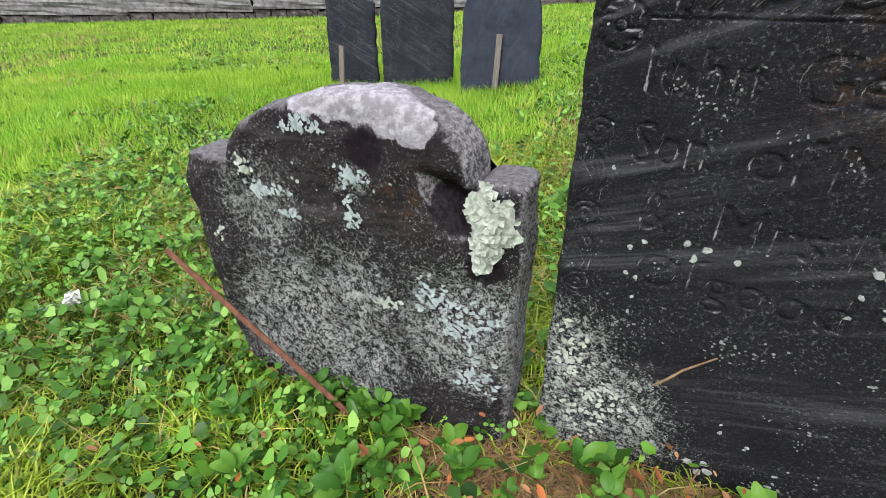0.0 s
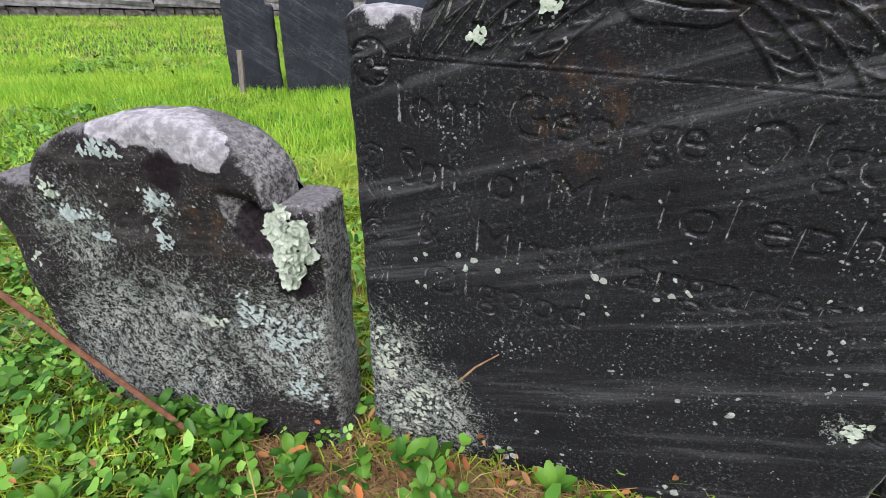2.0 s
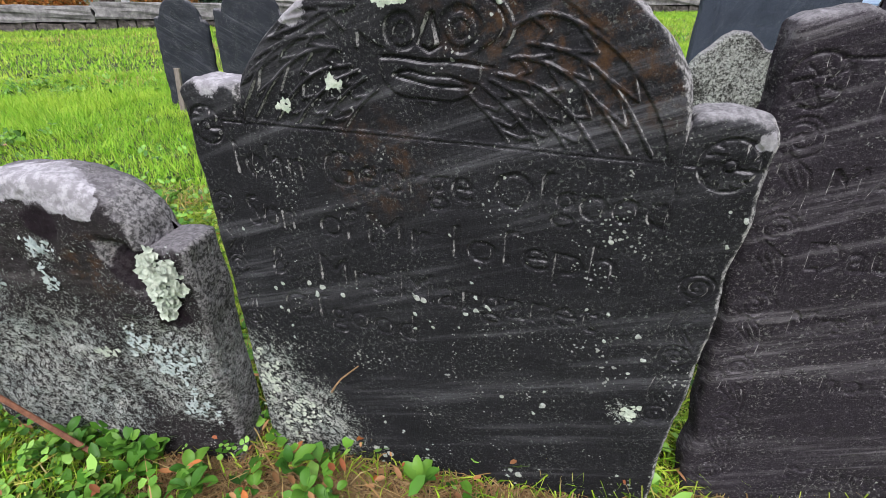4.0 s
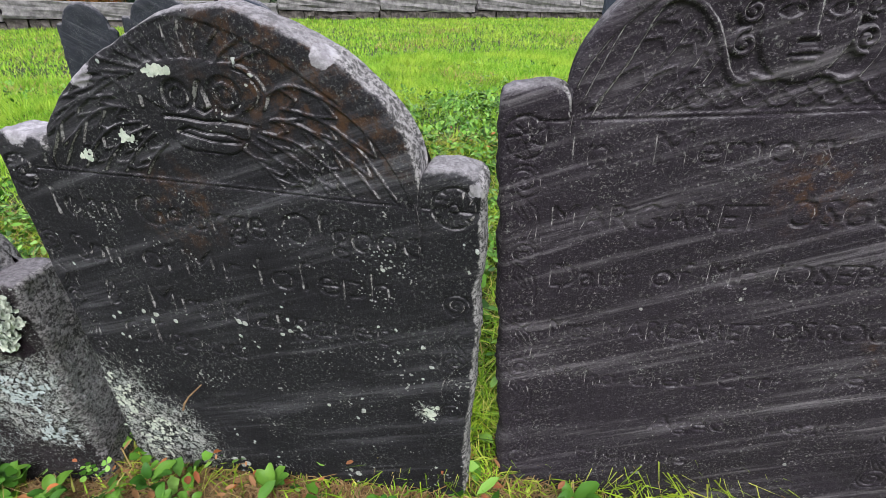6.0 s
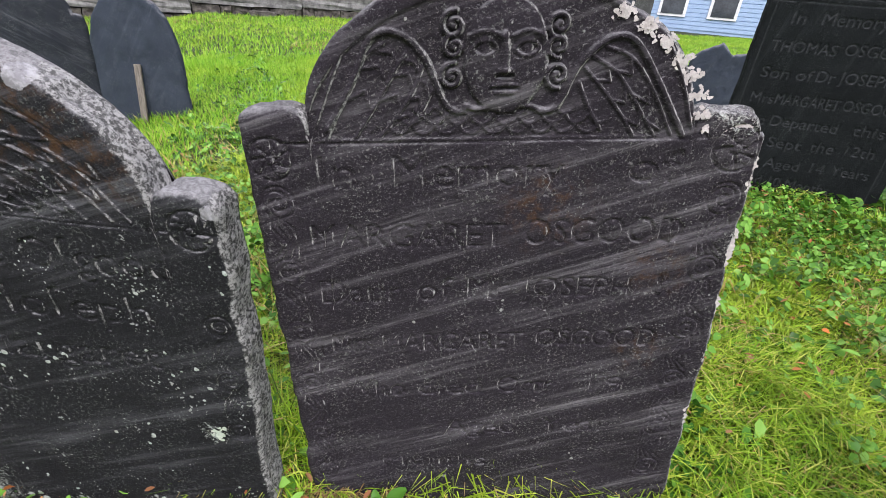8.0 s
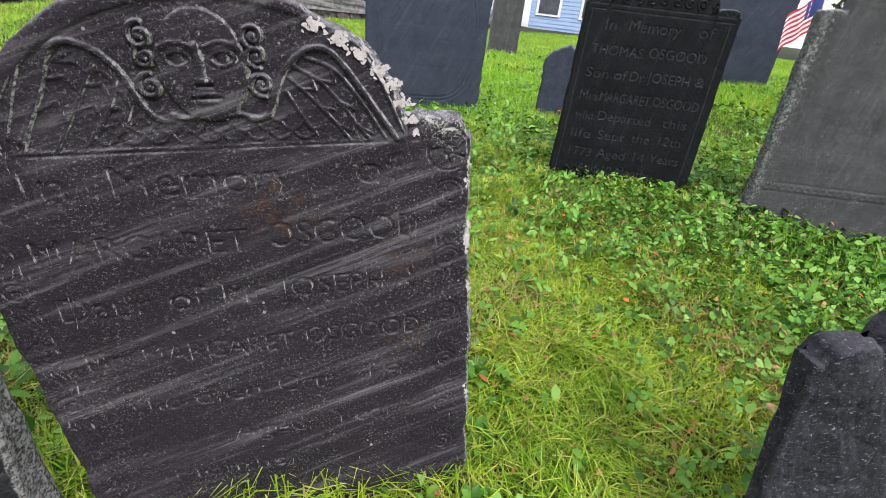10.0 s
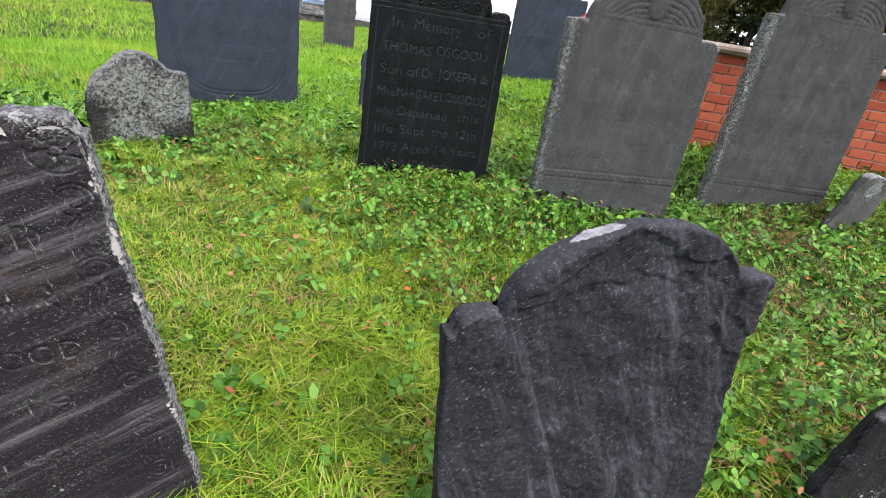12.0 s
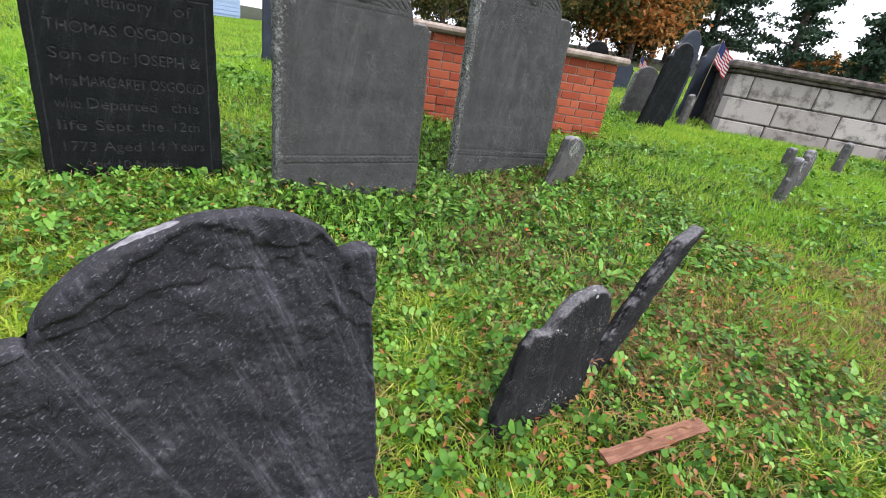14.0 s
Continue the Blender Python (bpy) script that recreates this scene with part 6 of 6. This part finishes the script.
x, y = scatter(g, 15000, *NEAR, lambda x, y: (0.35 + 0.5 * smooth(fbm(x, y, 1.3, 55, 3), -0.2, 0.6)) * (1 - 0.7 * bare(x, y)))
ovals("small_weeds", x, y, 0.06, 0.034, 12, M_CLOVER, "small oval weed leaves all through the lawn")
x, y = scatter(g, 34000, 1.5, 7.5, -4.5, 3.8, lambda x, y: (~inside(NEAR)(x, y)) * (0.1 + 0.6 * smooth(fbm(x, y, 1.3, 55, 3), -0.2, 0.6)))
ovals("small_weeds", x, y, 0.07, 0.05, 13, M_CLOVER, "small oval weed leaves farther off")
x, y = scatter(g, 40000, *NEAR, lambda x, y: (strip_of(x, y, 0.0, 0.0, 1.46, -1.08, 0.4) < 0.05) * (0.2 + 0.75 * smooth(fbm(x, y, 2.6, 83, 3), 0.0, 0.6)))
blades("straw", x, y, 0.085, 0.003, 1.6, 14, M_STRAW, True, "tan dry stalks among the green blades")
x, y = scatter(g, 36000, -1.9, 5.5, -3.6, 2.4, lambda x, y: np.clip(0.05 + 0.1 * smooth(x, 1.4, 2.4) + 0.2 * smooth(x, 2.4, 3.2) * smooth(-y, 0.6, 1.6) + 0.8 * strip_of(x, y, 2.6, -1.6, 3.8, -2.3, 0.8) + 0.5 * bare(x, y), 0, 1))
ovals("leaf_litter", x, y, 0.085, 0.022, 15, M_LITTER, "bits of brown and orange leaf litter")
x, y = scatter(g, 130000, -1.9, 5.6, -2.8, 2.4, dry)
blades("dead_grass", x, y, 0.03, 0.003, 2.6, 6, M_DEAD, True, "brown dry grass and needles among the green", 0.006)
x, y = scatter(g, 40000, -0.2, 1.1, -0.05, 0.75, bare)
blades("dead_grass", x, y, 0.022, 0.0028, 3.2, 8, M_DEAD, True, "brown needles and dry stalks at the foot of the stones", 0.008)
x, y = scatter(g, 60000, 3.0, 6.2, -3.9, -0.7, lambda x, y: np.maximum(0.8 * smooth(fbm(x, y, 1.1, 71, 4), 0.15, 0.6), strip_of(x, y, 4.75, -0.85, 5.1, -1.1, 0.35)))
blades("dead_grass", x, y, 0.05, 0.006, 2.0, 9, M_DEAD, False, "brown worn patches of turf", 0.02)
x, y = scatter(g, 45000, -8, 9, 2.4, 12.5, lambda x, y: smooth(fbm(x, y, 0.8, 61, 3), 0.25, 0.8))
blades("dead_grass", x, y, 0.075, 0.014, 1.2, 7, M_STRAW, False, "straw-yellow patches in the lawn")


def leaf_mesh(name, long, wide, bend, mat, cup=0.25, seed=0):
    """One broad leaf with a folded midrib and wavy rim."""
    v, f = [], []
    n = 6
    for i in range(n + 1):
        t = i / n
        w = wide * math.sin(math.pi * min(1, t ** 0.9 * 0.95 + 0.03)) ** 0.62 * 0.5 + 0.0012
        for s in (-1, -0.5, 0, 0.5, 1):
            v.append((long * t, s * w, bend * math.sin(t * 2.2) * long + cup * abs(s) * w + 0.06 * w * math.sin(9 * t + seed + s * 3)))
    for i in range(n):
        for j in range(4):
            a = i * 5 + j
            f.append((a, a + 1, a + 6, a + 5))
    return v, f


def weed(seed, leaves, long, wide, rise):
    """A weed rosette: an empty with broad leaves as its parts."""
    g = np.random.default_rng(seed)
    plant, first = new("weed"), None
    for k in range(leaves):
        if first is None:
            first = leaf = meshed("leaf", *leaf_mesh("leaf", long, wide, 0.25, None, 0.28, seed), M_WEED, plant, smooth=True)
        else:
            leaf = new("leaf", first.data)
            leaf.parent = plant
        m = pose(0, 0, g.uniform(0, 0.02), 0, 0, k * 137.5 + g.uniform(-25, 25)) @ pose(0.008, 0, 0, g.uniform(-20, 20), -rise * g.uniform(0.4, 1.2), 0)
        leaf.matrix_basis = m @ Matrix.Scale(g.uniform(0.6, 1.15), 4)
    return tagged(plant, "broad-leaved green weed growing by the stones", "weed", "weeds")


weeds = [weed(400 + i, n, l, w, r) for i, (n, l, w, r) in enumerate(((6, 0.05, 0.03, 26), (5, 0.042, 0.027, 20), (7, 0.06, 0.03, 34), (4, 0.038, 0.028, 14)))]
spots = []
for ax, ay, bx, by, n, w in ((-0.55, 0.82, -0.2, 0.66, 9, 0.1), (-0.25, 0.66, 0.1, 0.52, 16, 0.12), (-0.2, 0.52, 0.1, 0.38, 14, 0.12), (-0.7, 0.7, -0.2, 0.5, 10, 0.12), (0.15, 0.54, 0.85, 0.16, 12, 0.06), (0.9, 0.17, 1.6, -0.13, 40, 0.04), (1.6, -0.02, 1.78, 0.1, 22, 0.09), (1.72, -0.04, 1.76, 0.0, 3, 0.03),
                             (2.1, -0.9, 2.6, -1.25, 6, 0.1), (2.9, -1.45, 3.0, -1.4, 5, 0.05), (2.6, -1.35, 3.2, -1.9, 14, 0.2), (1.8, 1.4, 3.2, 1.8, 20, 0.5), (-1.4, 1.0, -0.5, 1.6, 16, 0.4), (3.2, 1.1, 3.8, 0.5, 6, 0.08), (0.0, 1.2, 0.9, 0.9, 8, 0.2)):
    for k in range(n):
        t = g.uniform()
        spots.append((ax + (bx - ax) * t + g.normal(0, w * 0.6), ay + (by - ay) * t + g.normal(0, w * 0.6)))
for i, (x, y) in enumerate(spots):
    m = pose(x, y, lz(x, y) + g.uniform(0.02, 0.065), g.uniform(-15, 15), g.uniform(-15, 15), g.uniform(0, 360)) @ Matrix.Scale(g.uniform(0.45, 0.95), 4)
    if i < 4:
        weeds[i].matrix_world = m
    else:
        k = copy_thing(weeds[i % 4], m)
        k.matrix_world = m

M_FALLEN = []
for i, (a, b) in enumerate((((0.45, 0.08, 0.02), (0.6, 0.17, 0.035)), ((0.3, 0.13, 0.05), (0.45, 0.24, 0.1)), ((0.24, 0.12, 0.055), (0.36, 0.21, 0.11)))):
    M_FALLEN.append(plain(("orange_leaf", "brown_leaf", "tan_leaf")[i], a, b, 60, 0.6, 0.2))
leaf_kinds = []
for i, mat in enumerate(M_FALLEN):
    v, f = leaf_mesh("leaf", 0.06, 0.045, 0.12, mat, 0.35, i)
    leaf_kinds.append(tagged(meshed("fallen_leaf", v, f, mat, smooth=True), ("orange fallen leaf on the grass", "brown curled fallen leaf on the grass", "tan fallen leaf on the grass")[i], "leaf", "fallen leaves"))
places = [(-2.5, 3.28, 0), (-3.96, 6.99, 0), (-3.56, 5.14, 0), (4.85, -1.32, 0), (2.87, 1.71, 0), (3.59, -0.65, 2), (3.67, -2.47, 2), (3.96, -2.54, 2), (3.86, -1.64, 2), (3.79, -2.19, 1), (3.81, -2.64, 0), (3.5, 8.15, 0), (2.34, 0.62, 1)]
for k in range(190):
    places.append((g.uniform(1.6, 4.8), g.uniform(-2.9, 1.4), int(g.integers(0, 3))) if k < 150 else (g.uniform(-5, 7), g.uniform(0.9, 9), int(g.integers(0, 3))))
used = set()
for x, y, kind in places:
    m = pose(x, y, lz(x, y) + 0.055, g.uniform(-25, 25), g.uniform(-25, 25), g.uniform(0, 360)) @ Matrix.Scale(g.uniform(0.25, 0.6) if len(used) else 1.0, 4)
    if kind not in used:
        used.add(kind)
        leaf_kinds[kind].matrix_world = m
    else:
        k = copy_thing(leaf_kinds[kind], m)
        k.matrix_world = m

# one white clover flower
M_PETAL = plain("clover_petal", (0.7, 0.66, 0.62), (0.8, 0.78, 0.75), 60, 0.6, 0.1)
flower = new("clover_flower")
flower.location = (-1.02, 1.05, lz(-1.02, 1.05))
flower.scale = (0.7, 0.7, 0.8)
tagged(flower, "white clover flower in the grass", "flower")
part("stalk", tube_bm(bmesh.new(), [(0, 0, 0), (0.01, 0, 0.06), (0, 0, 0.1)], [0.002, 0.002, 0.002], 5), M_WEED, flower)
v, f = tufts([(0, 0, 0.11)], 0.012, 60, 0.014, 5)
meshed("petals", v, f, M_PETAL, flower)
